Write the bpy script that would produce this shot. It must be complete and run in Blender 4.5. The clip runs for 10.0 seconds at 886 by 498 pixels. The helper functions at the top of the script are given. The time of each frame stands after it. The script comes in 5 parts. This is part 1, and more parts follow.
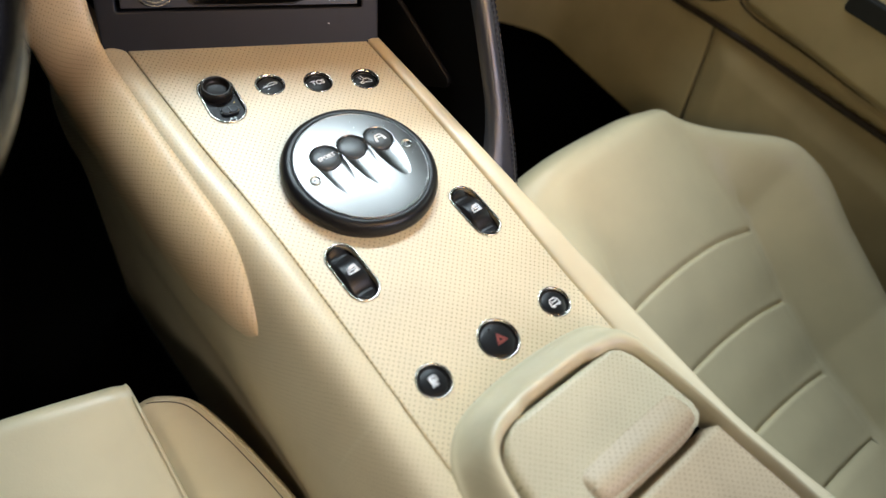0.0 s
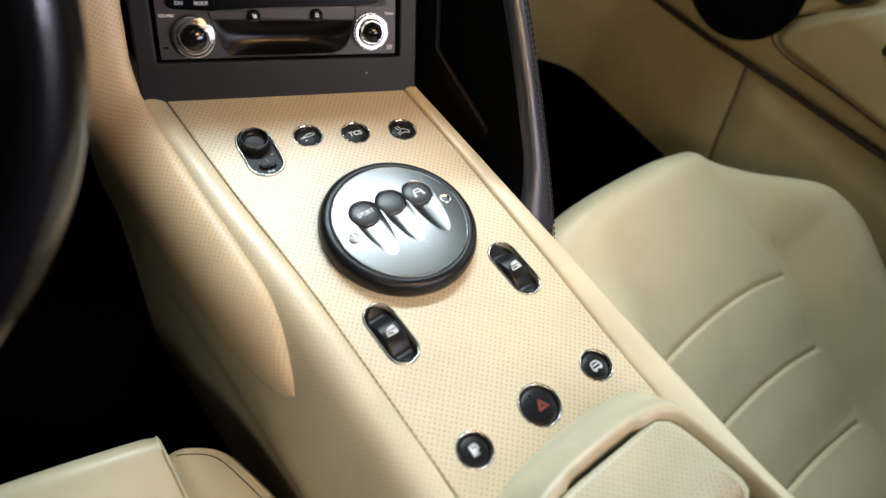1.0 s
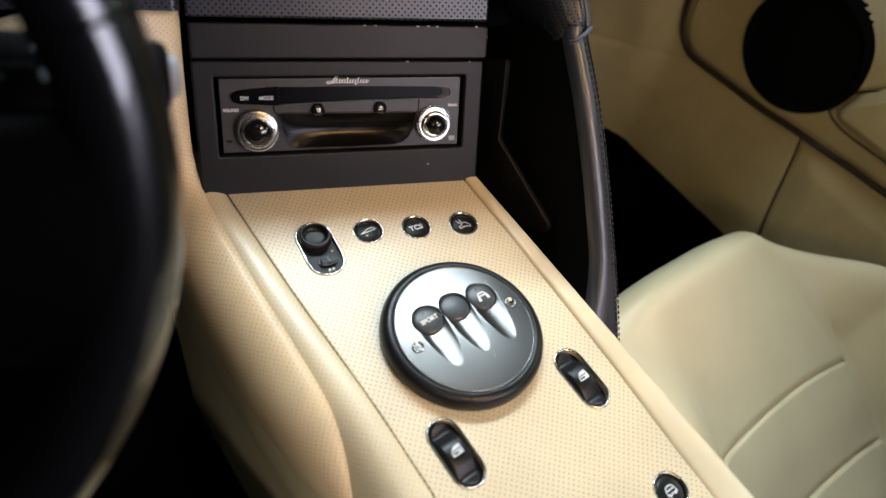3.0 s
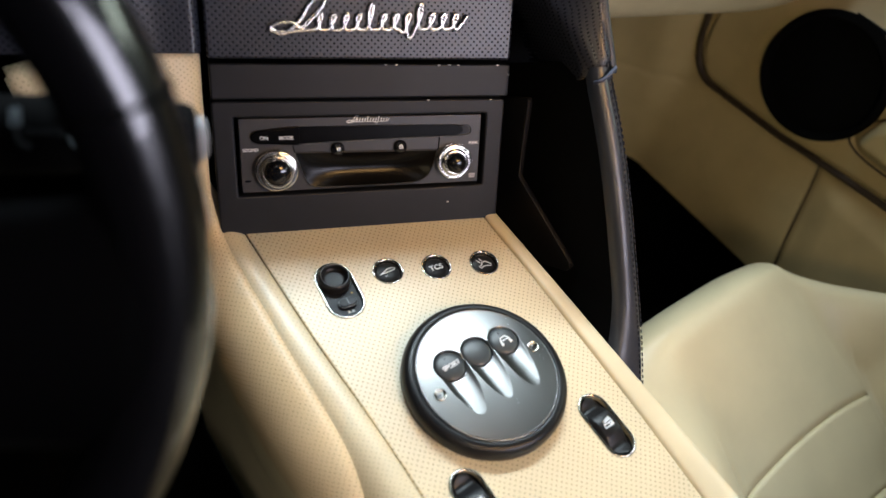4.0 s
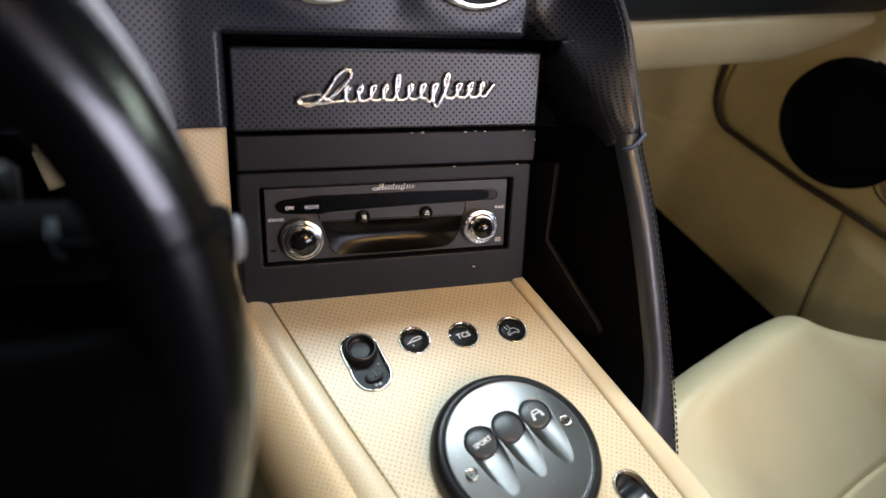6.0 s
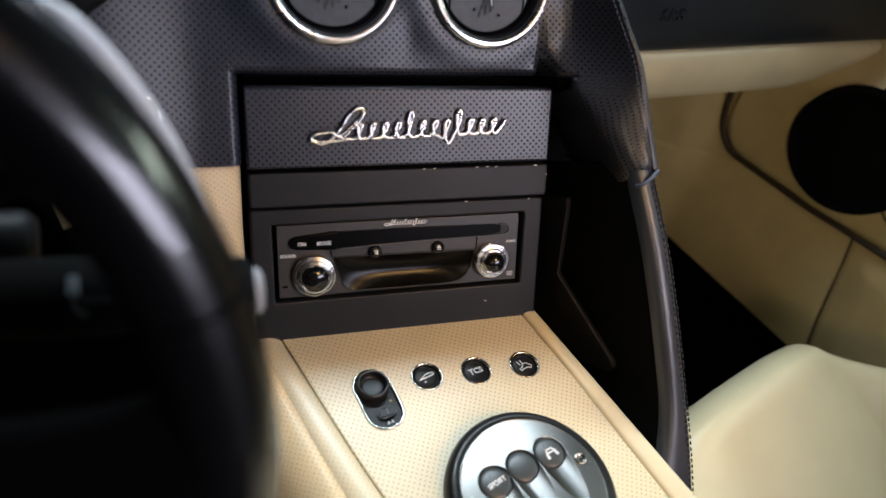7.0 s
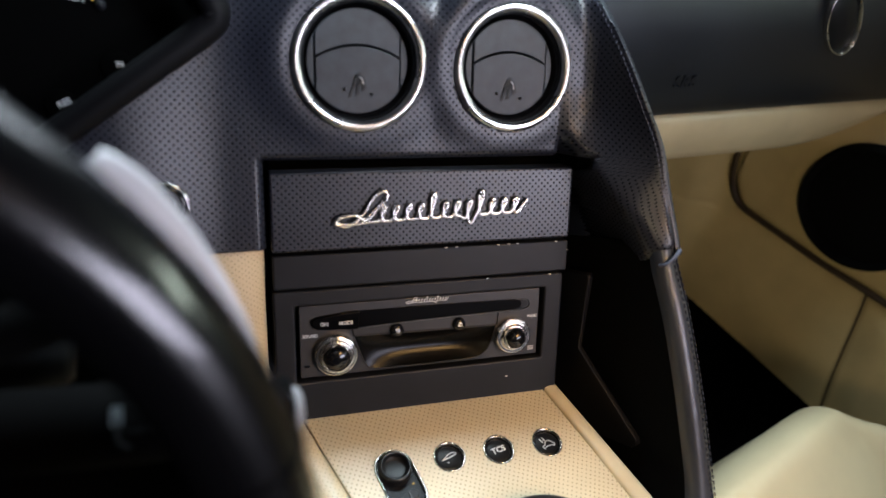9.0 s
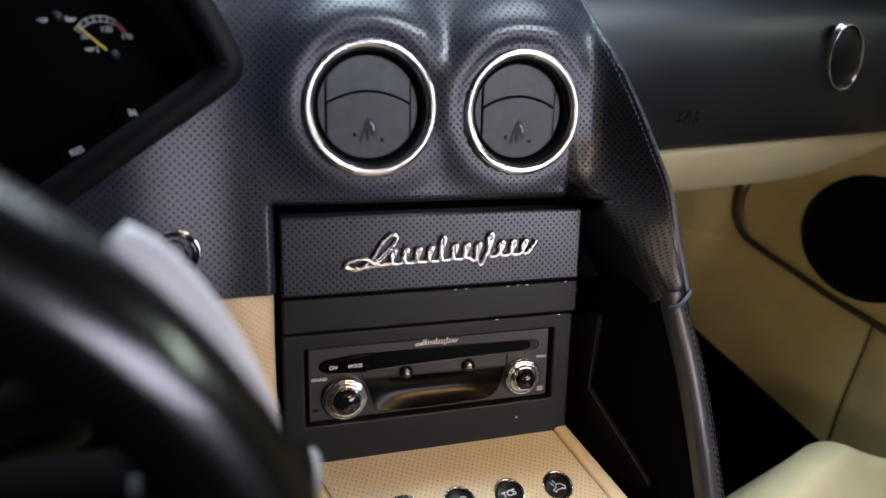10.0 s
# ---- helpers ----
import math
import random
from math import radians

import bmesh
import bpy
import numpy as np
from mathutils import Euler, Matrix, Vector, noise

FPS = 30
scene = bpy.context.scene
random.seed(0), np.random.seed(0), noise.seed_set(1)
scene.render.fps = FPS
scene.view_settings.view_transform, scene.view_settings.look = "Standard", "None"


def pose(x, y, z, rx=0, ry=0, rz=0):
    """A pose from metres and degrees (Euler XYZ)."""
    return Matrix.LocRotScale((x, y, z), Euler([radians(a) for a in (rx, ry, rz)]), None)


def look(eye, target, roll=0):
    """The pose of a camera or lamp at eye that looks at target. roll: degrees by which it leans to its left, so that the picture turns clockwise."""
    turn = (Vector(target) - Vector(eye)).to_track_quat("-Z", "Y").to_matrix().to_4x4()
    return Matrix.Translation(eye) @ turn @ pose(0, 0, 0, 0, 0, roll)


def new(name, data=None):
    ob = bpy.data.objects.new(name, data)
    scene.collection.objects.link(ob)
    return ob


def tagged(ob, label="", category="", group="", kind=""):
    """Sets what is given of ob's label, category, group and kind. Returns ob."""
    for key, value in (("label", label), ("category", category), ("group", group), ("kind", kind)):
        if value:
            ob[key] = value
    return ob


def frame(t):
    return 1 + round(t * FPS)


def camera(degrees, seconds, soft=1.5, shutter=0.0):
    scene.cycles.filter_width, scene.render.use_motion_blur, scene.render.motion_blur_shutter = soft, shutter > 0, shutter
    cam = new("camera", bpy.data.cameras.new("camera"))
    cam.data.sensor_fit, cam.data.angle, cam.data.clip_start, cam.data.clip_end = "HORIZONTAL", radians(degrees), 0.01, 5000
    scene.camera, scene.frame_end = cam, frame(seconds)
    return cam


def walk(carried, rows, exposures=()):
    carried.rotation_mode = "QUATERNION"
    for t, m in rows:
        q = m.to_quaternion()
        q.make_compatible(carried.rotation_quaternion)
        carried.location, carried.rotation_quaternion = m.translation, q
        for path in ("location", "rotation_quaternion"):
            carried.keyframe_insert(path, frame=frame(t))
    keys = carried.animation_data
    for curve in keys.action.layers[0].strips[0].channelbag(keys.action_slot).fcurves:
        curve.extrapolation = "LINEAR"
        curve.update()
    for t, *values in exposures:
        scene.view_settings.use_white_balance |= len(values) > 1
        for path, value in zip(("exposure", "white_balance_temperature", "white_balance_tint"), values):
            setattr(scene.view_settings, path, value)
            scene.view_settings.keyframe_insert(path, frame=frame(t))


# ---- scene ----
cam = camera(65.2, 10.0)
cam.data.dof.use_dof, cam.data.dof.focus_distance, cam.data.dof.aperture_fstop = True, 0.56, 4.4
# seconds, place in metres, turn in degrees
PATH = [
    (0.0, -0.2288, -0.4003, 0.8356, 35.08, -12.66, -38.97),
    (0.5, -0.2275, -0.3825, 0.8393, 35.58, -12.41, -38.32),
    (1.0, -0.2267, -0.3653, 0.8419, 36.12, -12.29, -37.60),
    (1.5, -0.2258, -0.3482, 0.8454, 36.56, -12.16, -36.90),
    (2.0, -0.2252, -0.3324, 0.8480, 37.11, -12.02, -36.28),
    (2.5, -0.2236, -0.3184, 0.8498, 37.74, -11.80, -35.75),
    (4.0, -0.2191, -0.2810, 0.8566, 39.23, -11.28, -34.83),
    (4.5, -0.2170, -0.2716, 0.8592, 39.62, -11.01, -34.72),
    (5.0, -0.2157, -0.2654, 0.8604, 40.36, -10.69, -34.66),
    (5.5, -0.2158, -0.2580, 0.8621, 41.05, -10.53, -34.65),
    (7.0, -0.2166, -0.2387, 0.8709, 43.24, -10.10, -34.53),
    (7.5, -0.2173, -0.2295, 0.8747, 43.82, -10.08, -34.68),
    (8.0, -0.2171, -0.2233, 0.8794, 44.53, -10.02, -34.59),
    (8.5, -0.2181, -0.2173, 0.8843, 45.36, -9.97, -34.59),
    (9.0, -0.2187, -0.2102, 0.8899, 46.11, -9.82, -34.60),
    (9.5, -0.2197, -0.2041, 0.8944, 47.05, -9.74, -34.61),
    (10.0, -0.2202, -0.1972, 0.8983, 47.99, -9.71, -34.78),
]
walk(cam, [(t, pose(x, y, z, rx, ry, rz)) for t, x, y, z, rx, ry, rz in PATH])

# ---- light ----
world = bpy.data.worlds.new("studio_dim")
world.use_nodes = True
world.node_tree.nodes["Background"].inputs[0].default_value = (0.75, 0.85, 1.0, 1)
world.node_tree.nodes["Background"].inputs[1].default_value = 0.003
scene.world = world
scene.view_settings.exposure = 0.0


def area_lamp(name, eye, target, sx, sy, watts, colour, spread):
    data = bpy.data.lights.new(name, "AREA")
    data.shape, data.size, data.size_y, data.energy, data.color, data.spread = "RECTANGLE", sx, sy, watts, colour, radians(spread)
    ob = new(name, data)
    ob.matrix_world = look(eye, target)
    return tagged(ob, "soft light from an unseen area lamp", "lamp", kind="structure")


# Windscreen and side window lamps stand for studio light through the glass.
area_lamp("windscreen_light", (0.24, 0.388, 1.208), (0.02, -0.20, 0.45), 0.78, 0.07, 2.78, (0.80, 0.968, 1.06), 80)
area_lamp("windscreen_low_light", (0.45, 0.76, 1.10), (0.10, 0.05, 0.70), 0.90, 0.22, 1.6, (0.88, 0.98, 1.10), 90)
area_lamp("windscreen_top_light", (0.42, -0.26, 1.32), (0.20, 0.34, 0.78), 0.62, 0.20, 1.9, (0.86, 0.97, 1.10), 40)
# Unseen fill added to brighten the door and the cream dash strip.
area_lamp("driver_side_fill", (-0.60, -0.75, 1.15), (0.64, 0.01, 0.39), 0.25, 0.20, 0.18, (1.0, 0.80, 0.48), 36)
# Narrow unseen fill, added for the console flank and driver's seat.
area_lamp("rear_left_fill", (-0.50, -0.90, 1.12), (-0.13, -0.36, 0.38), 0.22, 0.18, 0.12, (1.0, 0.91, 0.78), 26)
# Added fill overhead, unseen, for the left of the knee bolster.
area_lamp("bolster_fill", (-0.25, -0.40, 1.38), (-0.14, -0.21, 0.42), 0.24, 0.24, 0.05, (0.98, 0.97, 0.98), 50)
# Warm unseen fill from behind, added to tint the console by the stack.
area_lamp("warm_rear_fill", (0.08, -0.78, 1.28), (0.07, -0.06, 0.44), 0.34, 0.20, 0.33, (1.0, 0.57, 0.21), 34)
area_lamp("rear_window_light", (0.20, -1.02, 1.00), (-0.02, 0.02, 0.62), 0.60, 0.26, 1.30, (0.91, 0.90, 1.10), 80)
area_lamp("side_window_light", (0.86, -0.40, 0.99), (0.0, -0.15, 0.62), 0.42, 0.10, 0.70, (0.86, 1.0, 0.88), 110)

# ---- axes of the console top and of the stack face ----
CON = Matrix.Translation((0, 0, 0.45))
_a, _s = radians(-20), radians(30)
_px = Vector((math.cos(_a), math.sin(_a), 0))
_pf = Vector((-math.sin(_a), math.cos(_a), 0))
_up = math.cos(_s) * Vector((0, 0, 1)) + math.sin(_s) * _pf
_n = _px.cross(_up)
PAN = Matrix.Translation((0.0018, 0, 0.45)) @ Matrix((_px, _up, _n)).transposed().to_4x4()


# ---- materials ----
def material(name, colour, rough=0.5, metal=0.0, vary=0.12, scale=60.0, bump=0.15, bscale=900.0, bdist=0.0004,
             perf=0.0, hole=0.0006, hole_dark=0.35, coat=0.0, brushed=False, spec=0.5, sheen=0.0, wrinkle=0.0, aniso=0.0):
    m = bpy.data.materials.new(name)
    m.use_nodes = True
    nt = m.node_tree
    N, L = nt.nodes, nt.links
    b = N["Principled BSDF"]
    b.inputs["Metallic"].default_value = metal
    b.inputs["Coat Weight"].default_value = coat
    b.inputs["Specular IOR Level"].default_value = spec
    b.inputs["Sheen Weight"].default_value = sheen
    if aniso:
        b.inputs["Anisotropic"].default_value = aniso
        tn = N.new("ShaderNodeTangent")
        tn.direction_type, tn.uv_map = "UV_MAP", "UVMap"
        L.new(tn.outputs["Tangent"], b.inputs["Tangent"])
    co = N.new("ShaderNodeTexCoord")
    big = N.new("ShaderNodeTexNoise")
    big.inputs["Scale"].default_value = scale * 0.25
    big.inputs["Detail"].default_value = 4
    L.new(co.outputs["Object"], big.inputs["Vector"])
    fine = N.new("ShaderNodeTexNoise")
    fine.inputs["Scale"].default_value = bscale
    fine.inputs["Detail"].default_value = 3
    L.new(co.outputs["Object"], fine.inputs["Vector"])
    ramp = N.new("ShaderNodeMapRange")
    ramp.inputs["From Min"].default_value, ramp.inputs["From Max"].default_value = 0.3, 0.7
    ramp.inputs["To Min"].default_value, ramp.inputs["To Max"].default_value = 1 - vary, 1 + vary * 0.5
    L.new(big.outputs["Fac"], ramp.inputs["Value"])
    mul = N.new("ShaderNodeVectorMath")
    mul.operation = "SCALE"
    mul.inputs[0].default_value = colour
    L.new(ramp.outputs["Result"], mul.inputs["Scale"])
    colour_out = mul.outputs["Vector"]
    rr = N.new("ShaderNodeMapRange")
    rr.inputs["To Min"].default_value, rr.inputs["To Max"].default_value = max(0.02, rough * 0.8), min(1, rough * 1.2)
    L.new(big.outputs["Fac"], rr.inputs["Value"])
    L.new(rr.outputs["Result"], b.inputs["Roughness"])
    height = fine.outputs["Fac"]
    if brushed:
        mp = N.new("ShaderNodeMapping")
        mp.inputs["Scale"].default_value = (12, 900, 12)
        L.new(co.outputs["Object"], mp.inputs["Vector"])
        L.new(mp.outputs["Vector"], fine.inputs["Vector"])
        fine.inputs["Scale"].default_value = 3.0
    bp = N.new("ShaderNodeBump")
    bp.inputs["Strength"].default_value = bump
    bp.inputs["Distance"].default_value = bdist
    L.new(height, bp.inputs["Height"])
    normal = bp.outputs["Normal"]
    if wrinkle:
        wr = N.new("ShaderNodeTexNoise")
        wr.inputs["Scale"].default_value = 38.0
        wr.inputs["Detail"].default_value = 5
        wr.inputs["Distortion"].default_value = 1.4
        L.new(co.outputs["Object"], wr.inputs["Vector"])
        wb = N.new("ShaderNodeBump")
        wb.inputs["Strength"].default_value = wrinkle
        wb.inputs["Distance"].default_value = 0.004
        L.new(wr.outputs["Fac"], wb.inputs["Height"])
        L.new(normal, wb.inputs["Normal"])
        normal = wb.outputs["Normal"]
    if perf:
        uv = N.new("ShaderNodeUVMap")
        uv.uv_map = "UVMap"
        masks = []
        for off in (0.0, 0.5):
            a = N.new("ShaderNodeVectorMath")
            a.operation = "MULTIPLY_ADD"
            a.inputs[1].default_value = (1 / perf, 1 / perf, 0)
            a.inputs[2].default_value = (off, off, 0)
            L.new(uv.outputs["UV"], a.inputs[0])
            fr = N.new("ShaderNodeVectorMath")
            fr.operation = "FRACTION"
            L.new(a.outputs["Vector"], fr.inputs[0])
            d = N.new("ShaderNodeVectorMath")
            d.operation = "DISTANCE"
            d.inputs[1].default_value = (0.5, 0.5, 0)
            L.new(fr.outputs["Vector"], d.inputs[0])
            mr = N.new("ShaderNodeMapRange")
            mr.interpolation_type = "SMOOTHSTEP"
            mr.inputs["From Min"].default_value, mr.inputs["From Max"].default_value = hole / perf * 0.7, hole / perf * 1.25
            mr.inputs["To Min"].default_value, mr.inputs["To Max"].default_value = 0, 1
            L.new(d.outputs["Value"], mr.inputs["Value"])
            masks.append(mr.outputs["Result"])
        mm = N.new("ShaderNodeMath")
        mm.operation = "MULTIPLY"
        L.new(masks[0], mm.inputs[0])
        L.new(masks[1], mm.inputs[1])
        mx = N.new("ShaderNodeMapRange")
        mx.inputs["To Min"].default_value, mx.inputs["To Max"].default_value = hole_dark, 1
        L.new(mm.outputs["Value"], mx.inputs["Value"])
        m2 = N.new("ShaderNodeVectorMath")
        m2.operation = "SCALE"
        L.new(colour_out, m2.inputs[0])
        L.new(mx.outputs["Result"], m2.inputs["Scale"])
        colour_out = m2.outputs["Vector"]
        b2 = N.new("ShaderNodeBump")
        b2.inputs["Strength"].default_value = 0.3
        b2.inputs["Distance"].default_value = 0.0006
        L.new(mm.outputs["Value"], b2.inputs["Height"])
        L.new(normal, b2.inputs["Normal"])
        normal = b2.outputs["Normal"]
        sp = N.new("ShaderNodeMath")
        sp.operation = "MULTIPLY"
        sp.inputs[1].default_value = spec
        L.new(mm.outputs["Value"], sp.inputs[0])
        L.new(sp.outputs["Value"], b.inputs["Specular IOR Level"])
    L.new(colour_out, b.inputs["Base Color"])
    L.new(normal, b.inputs["Normal"])
    return m


CREAM = (0.625, 0.540, 0.365)
CREAM_PERF = material("cream_perforated_leather", CREAM, 0.42, vary=0.10, perf=0.00462, hole=0.00055, hole_dark=0.54, spec=0.85)
CREAM_LEATHER = material("cream_leather", CREAM, 0.38, spec=0.8, wrinkle=0.08, vary=0.12, bump=0.2, bscale=1200)
SEAT_LEATHER = material("pale_cream_seat_leather", (0.69, 0.592, 0.385), 0.36, vary=0.07, bump=0.25, bscale=700, wrinkle=0.07)
LID_PERF = material("darker_cream_perforated_leather", (0.50, 0.455, 0.32), 0.38, vary=0.14, perf=0.0043, hole=0.00045, hole_dark=0.62)
LID_PLAIN = material("darker_cream_leather", (0.56, 0.495, 0.335), 0.30, vary=0.14, wrinkle=0.14)
PINK_LEATHER = material("worn_pinkish_leather", (0.48, 0.385, 0.255), 0.45, vary=0.15, perf=0.0046, hole=0.0005, hole_dark=0.6)
DOOR_LEATHER = material("tan_door_leather", (0.49, 0.385, 0.205), 0.44, vary=0.12, bump=0.2, wrinkle=0.12)
FLANK_PERF = material("faintly_perforated_cream_leather", CREAM, 0.36, spec=0.7, vary=0.10, perf=0.0043, hole=0.00045, hole_dark=0.72)
BOLSTER_PERF = material("tan_perforated_leather", (0.63, 0.495, 0.305), 0.40, vary=0.12, perf=0.0043, hole=0.00046, hole_dark=0.55)
BLACK_PERF = material("black_perforated_leather", (0.017, 0.0185, 0.028), 0.33, vary=0.2, perf=0.0047, hole=0.00068, hole_dark=0.08, bump=0.3, bscale=900)
BLACK_LEATHER = material("black_leather", (0.033, 0.037, 0.050), 0.30, vary=0.2, bump=0.3, bscale=900, wrinkle=0.15)
NAVY_LEATHER = material("blue_black_leather", (0.0100, 0.0140, 0.0215), 0.42, vary=0.2, bump=0.3, bscale=700)
SATIN_BLACK = material("satin_black_plastic", (0.0068, 0.0080, 0.0115), 0.47, vary=0.35, scale=90, bump=0.12, bscale=1500, spec=0.28)
MATT_BLACK = material("matt_black_plastic", (0.009, 0.009, 0.0095), 0.6, vary=0.2, bump=0.2, bscale=1500)
VENT_GREY = material("dark_grey_vent_plastic", (0.026, 0.029, 0.035), 0.5, vary=0.45, scale=420, bump=0.2, bscale=1500)
BUTTON = material("soft_black_button", (0.0085, 0.0085, 0.0095), 0.34, vary=0.1, bump=0.05, spec=0.26)
SLOT_BLACK = material("dark_slot_plastic", (0.0012, 0.0012, 0.0014), 0.30, vary=0.1, bump=0.03, spec=0.07)
END_GREY = material("grey_knob_end", (0.28, 0.28, 0.30), 0.42, vary=0.2, bump=0.1)
RUBBER_GREY = material("grey_rubber_button", (0.042, 0.048, 0.052), 0.38, vary=0.15, bump=0.1)
RADIO_FACE = material("charcoal_radio_face", (0.026, 0.026, 0.028), 0.40, vary=0.2, scale=120, bump=0.06, bscale=2500, spec=0.45)
GLOSS_BLACK = material("gloss_black_plastic", (0.008, 0.008, 0.009), 0.10, vary=0.1, bump=0.0)
CHROME = material("chrome", (0.80, 0.79, 0.77), 0.10, 1.0, vary=0.06, bump=0.02)
SATIN_CHROME = material("satin_chrome", (0.60, 0.595, 0.60), 0.27, 1.0, vary=0.06, bump=0.02)
ALU = material("brushed_aluminium", (0.27, 0.265, 0.26), 0.31, 1.0, vary=0.06, bump=0.05, bdist=0.00006, brushed=True, aniso=0.55)
KNOB_CHROME = material("worn_chrome", (0.78, 0.76, 0.73), 0.20, 1.0, vary=0.08, bump=0.02)
BEZEL = material("soft_chrome", (0.50, 0.475, 0.43), 0.24, 1.0, vary=0.06, bump=0.02)
KEY_GREY = material("grey_print_on_stalk", (0.36, 0.44, 0.47), 0.4, vary=0.1, bump=0.05)
PADDLE = material("satin_grey_metal", (0.72, 0.71, 0.76), 0.38, 0.0, vary=0.1, bump=0.05)
DISPLAY = material("smoked_display", (0.004, 0.0036, 0.003), 0.24, spec=0.13, vary=0.2, bump=0.0)
# Near-black for dull parts; also stands for shade in pocket and gaps.
BLACK_AND_SHADE = material("black_parts_and_shade", (0.0032, 0.0032, 0.0034), 0.9, vary=0.2, bump=0.3, spec=0.04)
CARPET = material("black_carpet", (0.003, 0.003, 0.003), 0.95, vary=0.3, bump=0.5, bscale=600, bdist=0.002, spec=0.03)
PRINT_WHITE = material("white_print", (0.75, 0.76, 0.78), 0.5, vary=0.05, bump=0.0)
PRINT_GREY = material("grey_print", (0.42, 0.42, 0.42), 0.5, vary=0.05, bump=0.0)
PRINT_RED = material("red_print", (0.22, 0.045, 0.035), 0.5, vary=0.05, bump=0.0)
PRINT_YELLOW = material("yellow_print", (0.75, 0.48, 0.08), 0.5, vary=0.05, bump=0.0)
BADGE = material("bright_badge_metal", (0.90, 0.89, 0.88), 0.27, 1.0, vary=0.05, bump=0.02)
THREAD = material("dark_thread", (0.02, 0.02, 0.03), 0.7, bump=0.0)
THREAD_BLUE = material("blue_grey_thread", (0.055, 0.060, 0.095), 0.7, bump=0.0)
PAINT_CHIP = material("bare_chip", (0.6, 0.58, 0.55), 0.5, bump=0.0)
# Dark brown that stands for shade in the door groove and seams.
GROOVE = material("dark_groove_shade", (0.035, 0.021, 0.011), 0.6, bump=0.1)
WHEEL_LEATHER = material("worn_black_wheel_leather", (0.004, 0.004, 0.005), 0.25, vary=0.3, bump=0.05, bscale=900, coat=0.6, spec=0.5)
SPOKE_BLACK = material("dull_black_spoke", (0.0009, 0.0009, 0.0011), 0.75, bump=0.1, spec=0.03)
DEEP_BLACK = material("deep_black_dial", (0.0012, 0.0012, 0.0012), 0.8, bump=0.0, spec=0.03)
FIN_BLACK = material("dark_pocket_plastic", (0.0045, 0.0045, 0.0055), 0.5, bump=0.1, spec=0.12)
WALL_DARK = material("dark_headlining", (0.012, 0.012, 0.012), 0.9, bump=0.2)


# ---- mesh helpers ----
def empty(name, label, category, at=(0, 0, 0), group="", kind=""):
    ob = new(name)
    ob.location = at
    ob.empty_display_size = 0.02
    return tagged(ob, label, category, group, kind)


def link_mesh(name, me, mat, parent=None, label="", m=None, smooth=True):
    ob = new(name, me)
    me.materials.clear()
    me.materials.append(mat)
    if m is not None:
        me.transform(m)
    if smooth:
        me.polygons.foreach_set("use_smooth", [True] * len(me.polygons))
    if parent is not None:
        ob.parent = parent
        if parent.parent is None:
            ob.matrix_parent_inverse = Matrix.Translation(-parent.location)
    if label:
        ob["label"] = label
    return ob


def sheet(name, P, mat, parent=None, label="", thick=0.0, m=None, keep=None, uv=None, smooth=True, closed=False):
    """A surface from a grid of points, P[i][j], with arc length UVs in metres."""
    P = np.asarray(P, float)
    a, b = P.shape[:2]
    verts = [tuple(v) for v in P.reshape(-1, 3)]
    faces, nb = [], b if closed else b - 1
    for i in range(a - 1):
        for j in range(nb):
            if keep is None or keep(P[i:i + 2, j:j + 2].reshape(-1, 3).mean(0)):
                k = (j + 1) % b
                faces.append((i * b + j, i * b + k, (i + 1) * b + k, (i + 1) * b + j))
    me = bpy.data.meshes.new(name)
    me.from_pydata(verts, [], faces)
    if uv is None:
        du = np.zeros((a, b))
        dv = np.zeros((a, b))
        du[1:] = np.cumsum(np.linalg.norm(np.diff(P, axis=0), axis=2), axis=0)
        dv[:, 1:] = np.cumsum(np.linalg.norm(np.diff(P, axis=1), axis=2), axis=1)
        du, dv = np.broadcast_to(du.mean(1, keepdims=True), (a, b)), dv - dv.mean(1, keepdims=True)
        uvs = np.stack([dv, du], 2).reshape(-1, 2)
    else:
        uvs = np.asarray(uv).reshape(-1, 2)
    lay = me.uv_layers.new(name="UVMap")
    idx = np.zeros(len(me.loops), int)
    me.loops.foreach_get("vertex_index", idx)
    lay.data.foreach_set("uv", uvs[idx].astype(np.float32).ravel())
    ob = link_mesh(name, me, mat, parent, label, m, smooth)
    if thick:
        mod = ob.modifiers.new("thickness", "SOLIDIFY")
        mod.thickness, mod.offset = thick, -1
    return ob


